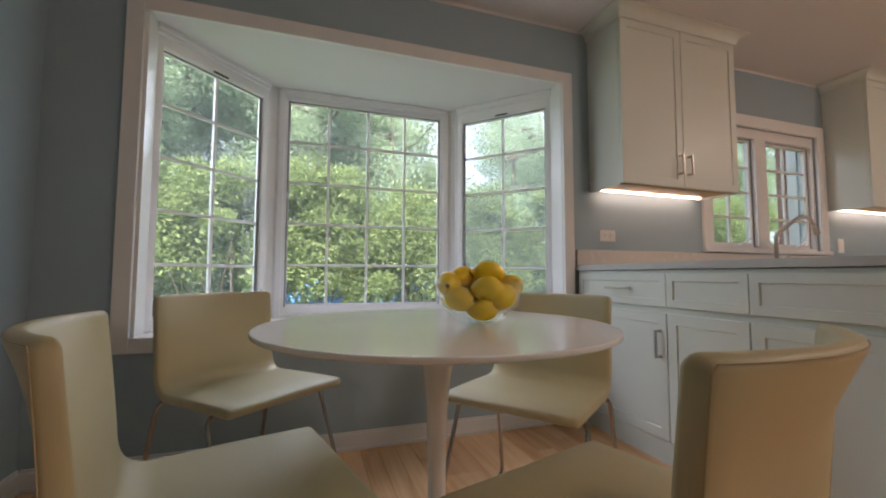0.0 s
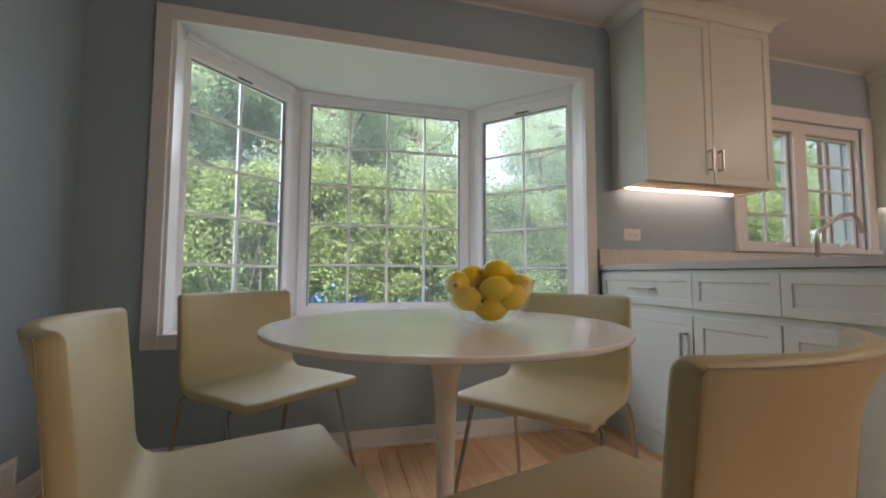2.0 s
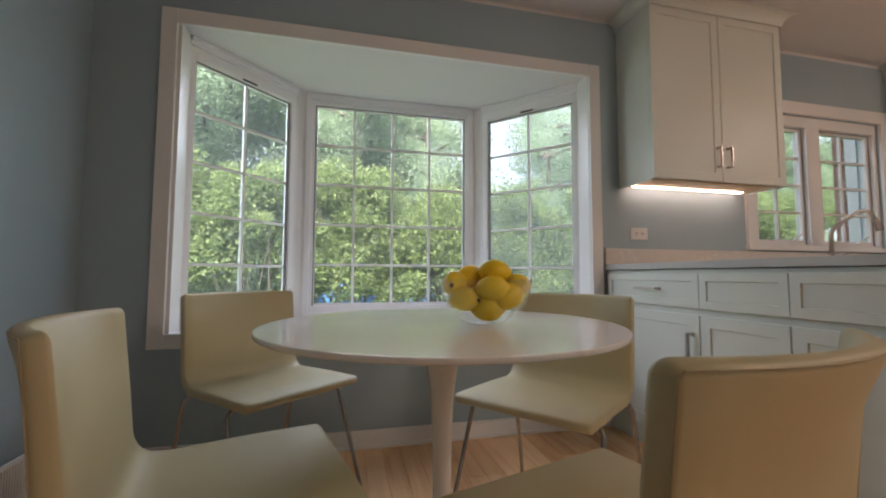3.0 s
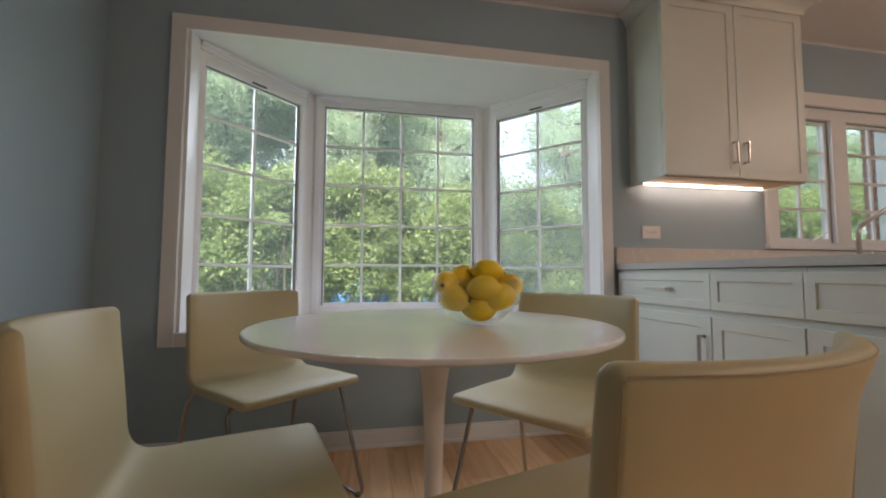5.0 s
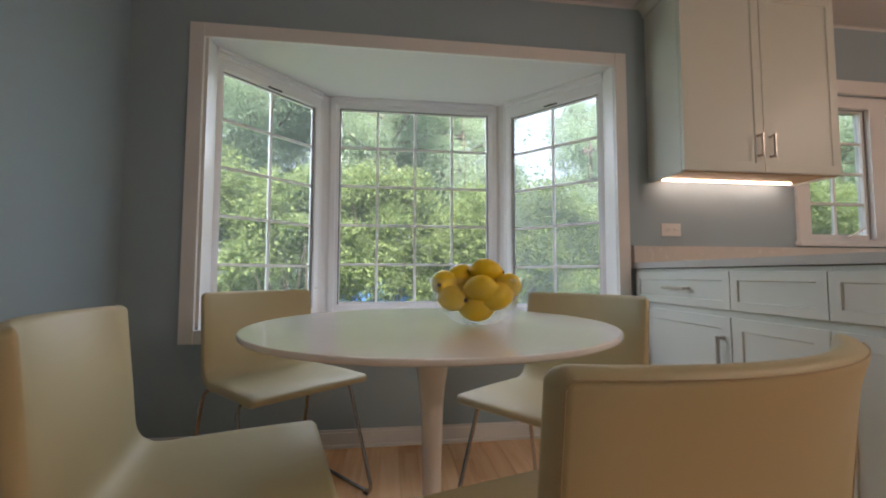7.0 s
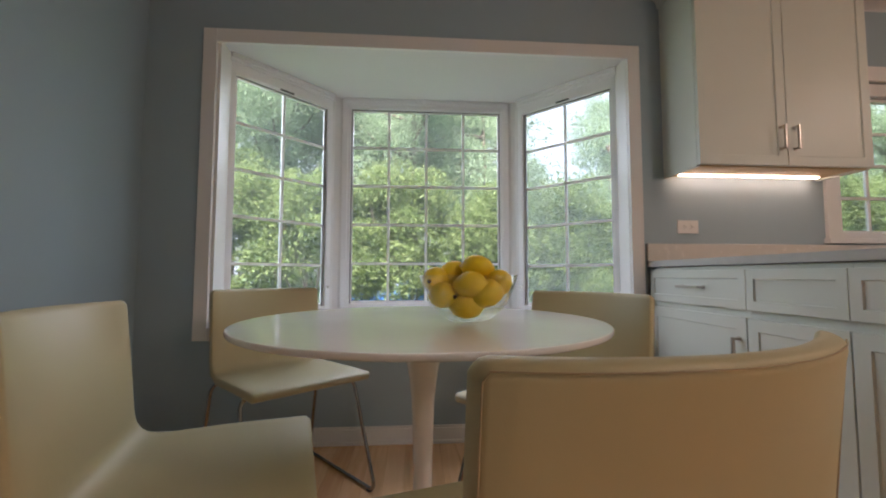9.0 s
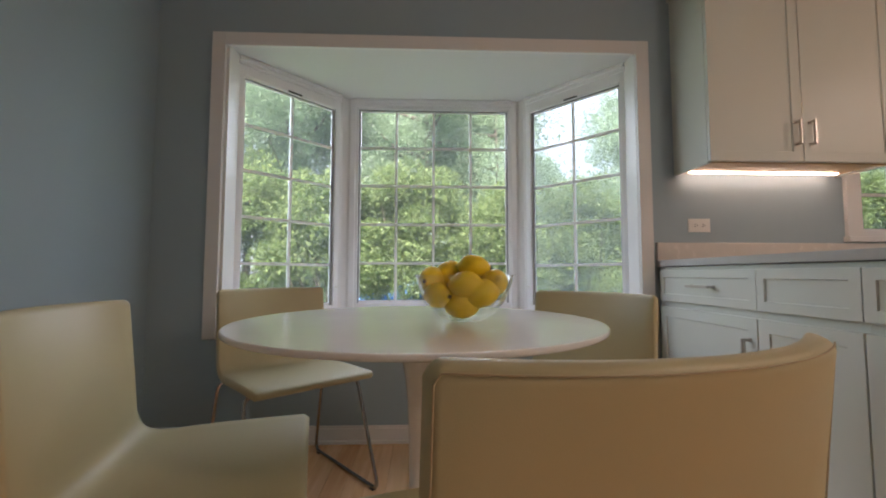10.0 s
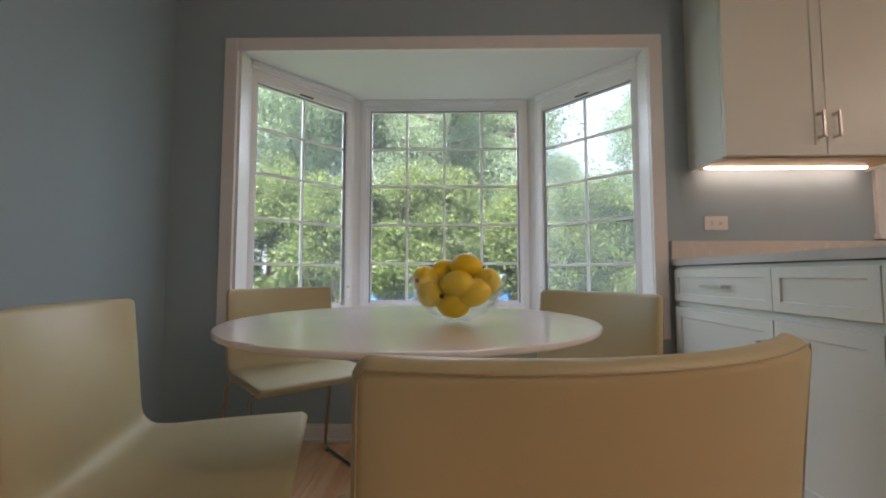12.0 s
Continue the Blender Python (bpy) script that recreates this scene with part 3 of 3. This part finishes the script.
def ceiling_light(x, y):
    root = empty("ceiling_light", pose(x, y, CEILING), "added unseen round ceiling light with warm glowing diffuser", "lamp", "room ceiling lights")
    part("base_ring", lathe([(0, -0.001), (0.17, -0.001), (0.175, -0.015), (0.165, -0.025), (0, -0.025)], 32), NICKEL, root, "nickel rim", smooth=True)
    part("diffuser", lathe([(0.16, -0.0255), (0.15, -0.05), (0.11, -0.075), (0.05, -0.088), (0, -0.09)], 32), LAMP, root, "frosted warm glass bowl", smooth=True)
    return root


# lamps added out of view for the warm room light; their fixtures are assumed
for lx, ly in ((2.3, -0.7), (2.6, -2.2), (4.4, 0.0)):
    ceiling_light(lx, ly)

# floor vent on the side wall
vt = empty("wall_vent", pose(LEFT, 1.67, 0.125), "white louvred air vent low on the wall", "vent")
bm = bmesh.new()
for a in ((-0.16, 0.16, -0.075, -0.058), (-0.16, 0.16, 0.058, 0.075), (-0.16, -0.14, -0.058, 0.058), (0.14, 0.16, -0.058, 0.058)):
    box(bm, 0.014, 0.026, a[0], a[1], a[2], a[3], 0.002)
part("frame", bm, PLASTIC, vt)
# flat dark sheet, no duct: the opening's shade is put into its colour
part("backing", bx(0.0142, 0.017, -0.14, 0.14, -0.058, 0.058), SLOT, vt, "thin dark sheet for the shade behind the slats")
for k in range(22):
    y = -0.132 + k * 0.0126
    part("slat", bx(0.0165, 0.0235, y - 0.003, y + 0.003, -0.0575, 0.0575), PLASTIC, vt)

# ---- dining table ----
TX, TY, TZ = 0.343, 1.034, 0.729
tb = empty("dining_table", pose(TX, TY, 0), "round white lacquered pedestal dining table", "table")
R = 0.449
rim = [(0, TZ), (R - 0.06, TZ), (R - 0.006, TZ), (R - 0.0025, TZ), (R - 0.0008, TZ - 0.0008), (R, TZ - 0.0025), (R, TZ - 0.008), (R - 0.001, TZ - 0.0105), (R - 0.004, TZ - 0.0125)]
rim += [(R - 0.030, TZ - 0.0185), (R - 0.08, TZ - 0.022), (0.13, TZ - 0.022), (0, TZ - 0.022)]
part("tabletop", lathe(rim, 144), TABLE, tb, "glossy white round top with thin edge", smooth=True)
stem = [(0, TZ - 0.0225), (0.118, TZ - 0.0225), (0.116, TZ - 0.028), (0.092, TZ - 0.038), (0.066, TZ - 0.058), (0.049, TZ - 0.085), (0.040, TZ - 0.115), (0.0335, TZ - 0.155), (0.029, TZ - 0.20), (0.0255, 0.45), (0.0235, 0.37), (0.0232, 0.28), (0.025, 0.20), (0.034, 0.12), (0.055, 0.065), (0.11, 0.032), (0.18, 0.016), (0.225, 0.008), (0.23, 0.0), (0, 0)]
part("pedestal", lathe(stem, 64), TABLE, tb, "slender white trumpet-shaped pedestal", smooth=True)

# ---- bowl of lemons ----
BXX, BYY, BZ = 0.456, 1.019, TZ + 0.0005
BOWL_GLASS = glassy("bowl_glass", (0.98, 0.99, 0.985), base=0.045)
outer_p = [(0.0, 0.0), (0.042, 0.0), (0.050, 0.003), (0.072, 0.018), (0.096, 0.045), (0.113, 0.076), (0.1245, 0.112), (0.126, 0.114)]
inner_p = [(0.1225, 0.1135), (0.109, 0.077), (0.092, 0.047), (0.068, 0.022), (0.045, 0.009), (0.0, 0.008)]
bm = lathe(outer_p + inner_p, 128)
for v in bm.verts:
    r = math.hypot(v.co.x, v.co.y)
    if 0.03 < r and v.co.z < 0.075:
        a = math.atan2(v.co.y, v.co.x)
        k = 1 + 0.075 * math.sin(12 * a + 45 * v.co.z)
        v.co.x, v.co.y = v.co.x * k, v.co.y * k
bowl = part("glass_bowl", bm, BOWL_GLASS, None, smooth=True)
bowl.location = (BXX, BYY, BZ)
bowl.visible_shadow = False
tagged(bowl, "clear swirled glass bowl full of lemons on the table", "bowl")


def lemon_mesh():
    prof = [(0, -0.047), (0.005, -0.0465), (0.009, -0.043), (0.018, -0.036), (0.027, -0.024), (0.0315, -0.010), (0.0325, 0.004), (0.030, 0.018), (0.0235, 0.030), (0.014, 0.038), (0.008, 0.042), (0.0055, 0.047), (0, 0.049)]
    bm = lathe(prof, 24)
    for v in bm.verts:
        v.co *= 1 + 0.035 * noise.noise(v.co * 45)
    return mesh_from("lemon", bm, LEMON, True)


lemon_data = lemon_mesh()
end_data = mesh_from("stem_end", lathe([(0, -0.0485), (0.005, -0.048), (0.0062, -0.045), (0, -0.044)], 10), LEMON_END, True)
lemons = [
    (0.024, 0.000, 0.132, 84, 0, 246), (0.023, 0.055, 0.090, 88, 0, 66), (-0.080, 0.022, 0.102, 84, 0, 156), (-0.050, 0.050, 0.064, 86, 0, 215), (0.010, 0.046, 0.040, 88, 0, 70),
    (0.080, 0.008, 0.094, 72, 0, 10), (0.062, 0.040, 0.070, 62, 0, 100), (-0.045, -0.020, 0.118, 80, 0, 120), (-0.015, -0.038, 0.108, 80, 0, 40), (0.050, -0.045, 0.085, 80, 0, 30),
    (-0.045, -0.045, 0.085, 85, 0, 110), (0.000, -0.065, 0.090, 80, 0, 10), (0.000, -0.010, 0.055, 88, 0, 45), (0.034, 0.000, 0.066, 88, 0, 130), (-0.030, -0.020, 0.058, 85, 0, 150),
]
right, near = Vector((0.913, -0.407, 0)), Vector((-0.407, -0.913, 0))
for x, y, z, a, b, c in lemons:
    lm = new("lemon", lemon_data)
    at = Vector((BXX, BYY, BZ + z)) + right * x + near * y
    lm.matrix_world = pose(*at, a, b, c) @ Matrix.Scale(0.98, 4)
    tagged(lm, "ripe yellow lemon piled in the glass bowl", "lemon", "lemons in the bowl")
    e = new("stem_end", end_data)
    e.parent = lm

# ---- chairs ----
SEAT_Z, TOP_Z, HALF, THICK = 0.468, 0.7785, 0.228, 0.032


def chair_profile():
    """The shell's middle line in the chair's xz plane, from the seat's front edge to the top of the back."""
    zs = SEAT_Z - THICK / 2
    pts = rounded([(0.228, 0, zs - 0.004), (0.05, 0, zs - 0.004), (-0.172, 0, zs - 0.012), (-0.186, 0, 0.62), (-0.1995, 0, TOP_Z - 0.012)], 0.085, 8)
    out = [pts[0]]
    for p in pts[1:]:
        if (p - out[-1]).length > 0.004:
            out.append(p)
    return out


def shell_section(n=14):
    """Half-turn round section, as (u, v) with u across from -1 to 1 and v through from -1 to 1."""
    pts = []
    c = 0.034
    for k in range(n + 1):
        pts.append((-1 + c + (2 - 2 * c) * k / n, 1))
    for k in range(1, 5):
        a = math.pi / 2 - math.pi * k / 5
        pts.append((1 - c + c * math.cos(a), math.copysign(abs(math.sin(a)) ** 0.7, math.sin(a))))
    for k in range(n + 1):
        pts.append((1 - c - (2 - 2 * c) * k / n, -1))
    for k in range(1, 5):
        a = -math.pi / 2 - math.pi * k / 5
        pts.append((-1 + c + c * math.cos(a), math.copysign(abs(math.sin(a)) ** 0.7, math.sin(a))))
    return pts


def shell_point(p, nrm, u, v, thick, half):
    rise = max(0.0, min(1.0, (p.z - SEAT_Z - 0.02) / (TOP_Z - SEAT_Z - 0.02)))
    low = max(0.0, min(1.0, (p.z - SEAT_Z + 0.012) / 0.075))
    sag = low * low * (3 - 2 * low) * (-0.010 + 0.076 * rise ** 1.57) * (1 - u * u)
    q = p + nrm * (v * thick / 2) + Vector((-sag, u * half, 0))
    return q


def chair():
    root = empty("dining_chair", pose(0, 0, 0), "cream leather dining chair with chrome sled legs", "chair", "chairs round the table")
    line = chair_profile()
    sec = shell_section()
    bm = bmesh.new()
    rings = []
    n = len(line)
    nrms = []
    for i in range(n):
        d = (line[min(i + 1, n - 1)] - line[max(i - 1, 0)]).normalized()
        nrms.append(Vector((d.z, 0, -d.x)))
    # the face that bears the sitter is up on the seat, ahead on the back
    length = [0.0]
    for a, b in zip(line, line[1:]):
        length.append(length[-1] + (b - a).length)
    full = length[-1]

    def ring(i, grow, shrink, th):
        d = (line[min(i + 1, n - 1)] - line[max(i - 1, 0)]).normalized()
        p = line[i] + d * grow
        return [bm.verts.new(shell_point(p, nrms[i], u, v, THICK * th, HALF - shrink)) for u, v in sec]

    def th_at(i):
        return 0.92 + 0.08 * min(1, length[i] / (0.5 * full))

    ends = [(0.014, 0.012, 0.35), (0.011, 0.007, 0.68), (0.006, 0.003, 0.90)]
    for g, s, t in ends:
        rings.append(ring(0, -g, s, t * 0.8))
    for i in range(n):
        rings.append(ring(i, 0, 0, th_at(i)))
    for g, s, t in reversed(ends):
        rings.append(ring(n - 1, g, s, t))
    k = len(sec)
    for a, b in zip(rings, rings[1:]):
        for j in range(k):
            bm.faces.new((a[j], a[(j + 1) % k], b[(j + 1) % k], b[j]))
    bm.faces.new(rings[0][::-1])
    bm.faces.new(rings[-1])
    part("shell", bm, LEATHER, root, "cream leather seat and curved back", smooth=True)
    # stitched seam along the back edge and the top
    seam = []
    for i in range(n // 2, n):
        seam.append(shell_point(line[i], nrms[i], -0.990, -0.93, THICK, HALF))
    for k2 in range(0, 21):
        u = -0.965 + 1.93 * k2 / 20
        seam.append(shell_point(line[-1] + Vector((-0.001, 0, 0.008)), nrms[-1], u, -0.84, THICK, HALF))
    for i in range(n - 1, n // 2 - 1, -1):
        seam.append(shell_point(line[i], nrms[i], 0.990, -0.93, THICK, HALF))
    part("seam", tube(seam, 0.0009, 5), SEAM, root, "brown stitched seam")
    for s in (-1, 1):
        zt = SEAT_Z - THICK - 0.010
        pts = rounded([(0.115, 0, zt), (0.120, s * 0.222, zt), (0.262, s * 0.238, 0.009), (-0.257, s * 0.238, 0.009), (-0.165, s * 0.222, zt), (-0.155, 0, zt)], 0.045, 8)
        part("leg_frame", tube(pts, 0.0075, 10), CHROME, root, "bent chrome tube leg loop", smooth=True)
        for x in (0.225, -0.220):
            part("glide", bx(x - 0.012, x + 0.012, s * 0.238 - 0.009, s * 0.238 + 0.009, 0.0, 0.006, bevel=0.002), SLOT, root, "black plastic floor glide")
    return root


chair_a = chair()
chair_a.matrix_world = pose(-0.177, 1.663, 0, 0, 0, -48.4)
for x, y, r in ((0.777, 1.290, 217.8), (-0.134, 0.865, 15.4), (0.524, 0.556, 106.4)):
    copy_thing(chair_a, pose(x, y, 0, 0, 0, r))

# ---- garden ----
GROUND = -0.45
bm = bmesh.new()
box(bm, -400, 400, 2.95, 600, GROUND - 0.2, GROUND)
box(bm, -400, LEFT - 0.2, -400, 2.95, GROUND - 0.2, GROUND)
box(bm, EAST + 0.2, 400, -400, 2.95, GROUND - 0.2, GROUND)
box(bm, LEFT - 0.2, EAST + 0.2, -400, 2.95, GROUND - 0.2, GROUND)
g = part("ground", bm, GRASS)
tagged(g, "mown lawn running out under the trees", "lawn", kind="structure")


def leaves(name, centers, radii, count, size, mat, parent, seed, label=""):
    """Many small folded leaves in clumps round the centres."""
    r = np.random.default_rng(seed)
    centers, radii = np.asarray(centers, float), np.asarray(radii, float)
    pick = r.integers(0, len(centers), count)
    d = r.normal(size=(count, 3))
    d /= np.linalg.norm(d, axis=1)[:, None]
    rad = radii[pick] * (0.35 + 0.75 * r.random(count) ** 0.6)
    pos = centers[pick] + d * rad[:, None]
    ax = r.normal(size=(count, 3)) * [1, 1, 0.6] + d * 0.6
    ax /= np.linalg.norm(ax, axis=1)[:, None]
    side = np.cross(ax, r.normal(size=(count, 3)) * 0.6 + [0, 0, 1.0])
    side /= np.linalg.norm(side, axis=1)[:, None] + 1e-9
    nrm = np.cross(side, ax)
    s = size * (0.55 + 0.9 * r.random(count))
    L, W = s[:, None], s[:, None] * 0.18
    v = np.stack([pos, pos + ax * L * 0.5 + side * W + nrm * W * 0.5, pos + ax * L, pos + ax * L * 0.5 - side * W + nrm * W * 0.5], 1).reshape(-1, 3)
    idx = np.arange(count)[:, None] * 4
    faces = np.concatenate([idx + [0, 1, 2], idx + [0, 2, 3]], 1).reshape(-1, 3)
    me = bpy.data.meshes.new(name)
    me.from_pydata(v.tolist(), [], faces.tolist())
    me.materials.append(mat)
    ob = new(name, me)
    ob.parent = parent
    if label:
        tagged(ob, label)
    return ob


def shrub(x, y, h, w, seed, mat, size, count, bare=0.0):
    root = empty("shrub", pose(x, y, GROUND), "dense leafy green garden shrub on the lawn", "shrub", "shrubs outside the bay window")
    r = random.Random(seed)
    bm = bmesh.new()
    cs, rs = [], []
    for k in range(9):
        a, lean = r.uniform(0, 6.28), r.uniform(0.1, 0.45) * w
        tip = Vector((math.cos(a) * lean, math.sin(a) * lean, h * r.uniform(0.5, 0.92)))
        mid = tip * 0.5 + Vector((r.uniform(-0.1, 0.1), r.uniform(-0.1, 0.1), 0.1))
        tube([(0.05 * math.cos(a), 0.05 * math.sin(a), 0), mid, tip], lambda t: 0.022 * (1 - 0.75 * t), 6, bm)
    for k in range(46):
        z = h * r.uniform(0.03 + bare, 1.0)
        a, q = r.uniform(0, 6.28), math.sqrt(r.random()) * w * 0.5 * (1.0 - 0.45 * (z / h) ** 2)
        cs.append((q * math.cos(a), q * math.sin(a), z))
        rs.append(r.uniform(0.16, 0.36))
    part("stems", bm, BARK, root)
    leaves("crown", cs, rs, count, size, mat, root, seed)
    return root


def tree(x, y, h, w, seed, mat, size, count, bottom=0.25):
    root = empty("tree", pose(x, y, GROUND), "tall leafy deciduous tree behind the shrubs", "tree", "garden trees")
    r = random.Random(seed)
    bm = bmesh.new()
    tube([(0, 0, 0), (r.uniform(-0.1, 0.1), 0, h * 0.35), (r.uniform(-0.3, 0.3), r.uniform(-0.3, 0.3), h * 0.85)], lambda t: 0.17 * (1 - 0.8 * t), 10, bm)
    cs, rs = [], []
    for k in range(16):
        z = h * r.uniform(bottom, 0.8)
        a, q = r.uniform(0, 6.28), w * 0.5 * r.uniform(0.5, 0.95)
        tip = Vector((math.cos(a) * q, math.sin(a) * q, z + h * 0.12))
        tube([(0, 0, z), (tip.x * 0.5, tip.y * 0.5, z + h * 0.03), tip], lambda t: 0.06 * (1 - 0.8 * t), 6, bm)
        for m in range(7):
            f = 0.35 + 0.65 * m / 6
            cs.append((tip.x * f + r.uniform(-0.4, 0.4), tip.y * f + r.uniform(-0.4, 0.4), z + (tip.z - z) * f + r.uniform(-0.4, 0.4)))
            rs.append(r.uniform(0.30, 0.75))
    part("trunk", bm, BARK, root)
    leaves("crown", cs, rs, count, size, mat, root, seed)
    return root


for k, (x, y, h, w) in enumerate(((-3.6, 5.4, 2.5, 1.8), (-2.3, 5.9, 2.7, 1.9), (-1.0, 5.6, 2.5, 1.8), (0.2, 6.0, 2.6, 1.8), (1.4, 5.7, 2.5, 1.8), (2.7, 5.9, 2.4, 1.9), (4.0, 5.6, 2.5, 1.9), (5.4, 5.9, 2.6, 2.0), (6.9, 5.8, 2.6, 2.0), (8.6, 6.2, 2.8, 2.2), (-5.2, 5.2, 2.7, 2.0))):
    shrub(x, y, h, w, 40 + k, HEDGE, 0.066, 36000, 0.42 if k in (2, 3) else 0.0)
# back row in the darkened leaf, so the hedge's gaps look shaded
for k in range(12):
    shrub(-8.5 + 2.0 * k, 10.2 + 0.4 * (k % 3), 2.6 + 0.25 * (k % 2), 2.2, 70 + k, HEDGE_SHADED, 0.13, 4500)
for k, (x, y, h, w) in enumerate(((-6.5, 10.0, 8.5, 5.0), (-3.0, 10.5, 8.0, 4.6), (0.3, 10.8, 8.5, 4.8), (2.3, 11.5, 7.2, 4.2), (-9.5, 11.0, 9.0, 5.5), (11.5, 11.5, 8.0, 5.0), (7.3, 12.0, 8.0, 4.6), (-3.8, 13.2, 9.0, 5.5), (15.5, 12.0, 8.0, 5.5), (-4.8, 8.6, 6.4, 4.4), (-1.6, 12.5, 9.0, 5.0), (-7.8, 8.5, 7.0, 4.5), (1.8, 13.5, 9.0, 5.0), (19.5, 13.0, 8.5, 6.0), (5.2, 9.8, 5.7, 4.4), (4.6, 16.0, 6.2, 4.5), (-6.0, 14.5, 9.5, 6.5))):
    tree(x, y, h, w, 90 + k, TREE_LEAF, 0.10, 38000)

# ---- parked car beyond the shrubs ----
car = empty("car", pose(0.7, 8.5, GROUND), "blue parked car half hidden behind the shrubs", "car")
side = [(-2.1, 0.35), (-2.15, 0.62), (-2.05, 0.86), (-1.2, 0.98), (-0.75, 1.02), (-0.15, 1.40), (0.9, 1.42), (1.55, 1.10), (2.05, 1.02), (2.12, 0.60), (2.05, 0.35)]
bm = bmesh.new()
rows = [[bm.verts.new((x, y * (1 if z < 1.05 else 0.82), z)) for x, z in side] for y in (-0.86, 0.86)]
bm.faces.new(rows[0])
bm.faces.new(rows[1][::-1])
for i in range(len(side)):
    j = (i + 1) % len(side)
    bm.faces.new((rows[0][i], rows[1][i], rows[1][j], rows[0][j]))
bmesh.ops.bevel(bm, geom=list(bm.edges), offset=0.05, segments=2, affect="EDGES")
part("body", bm, CARBLUE, car)
for a, b, c in ((-0.58, 0.10, 0.28), (0.18, 0.80, 0.95)):
    bm = bmesh.new()
    q = [bm.verts.new(p) for p in ((a, -0.872, 1.04), (c + 0.1, -0.872, 1.04), (b + 0.05, -0.745, 1.34), (a + 0.38 * (a < 0), -0.745, 1.34))]
    bm.faces.new(q)
    bmesh.ops.solidify(bm, geom=list(bm.faces), thickness=0.01)
    part("side_window", bm, SLOT, car, "dark side window")
for x in (-1.35, 1.35):
    for y in (-0.80, 0.80):
        wh = part("wheel", lathe([(0.19, -0.10), (0.31, -0.10), (0.33, -0.07), (0.33, 0.07), (0.31, 0.10), (0.19, 0.10), (0.19, -0.10)], 28), RUBBER, car, "black tyre", smooth=True)
        wh.matrix_local = pose(x, y, 0.33, 90, 0, 0)
        part("rim", lathe([(0, -0.08), (0.19, -0.09), (0.19, 0.09), (0, 0.08)], 20), NICKEL, wh, "silver rim")

# ---- floor planks ----
PW = 0.083
plank_cache = {}
r = random.Random(3)


def plank(x0, y0, length):
    key = round(length, 3)
    if key not in plank_cache:
        plank_cache[key] = mesh_from("plank", bx(-PW / 2 + 0.0006, PW / 2 - 0.0006, 0.0006, length - 0.0006, -0.012, 0.0, bevel=0.0008), OAK)
    ob = new("plank", plank_cache[key])
    ob.parent = floor
    ob.location = (x0 + PW / 2, y0, 0)


x = LEFT
while x < BX:
    y = -0.6 - r.choice((0.0, 0.2, 0.4))
    while y < NORTH - 0.001:
        ln = r.choice((0.5, 0.7, 0.9, 1.1))
        ln = min(ln, NORTH - y)
        plank(x, y, ln)
        y += ln
    x += PW
rest = part("far_planks", bx(LEFT, EAST, SOUTH, NORTH, -0.0119, -0.0030), OAK, floor)
tagged(rest, "rest of the oak strip floor", kind="stuff")
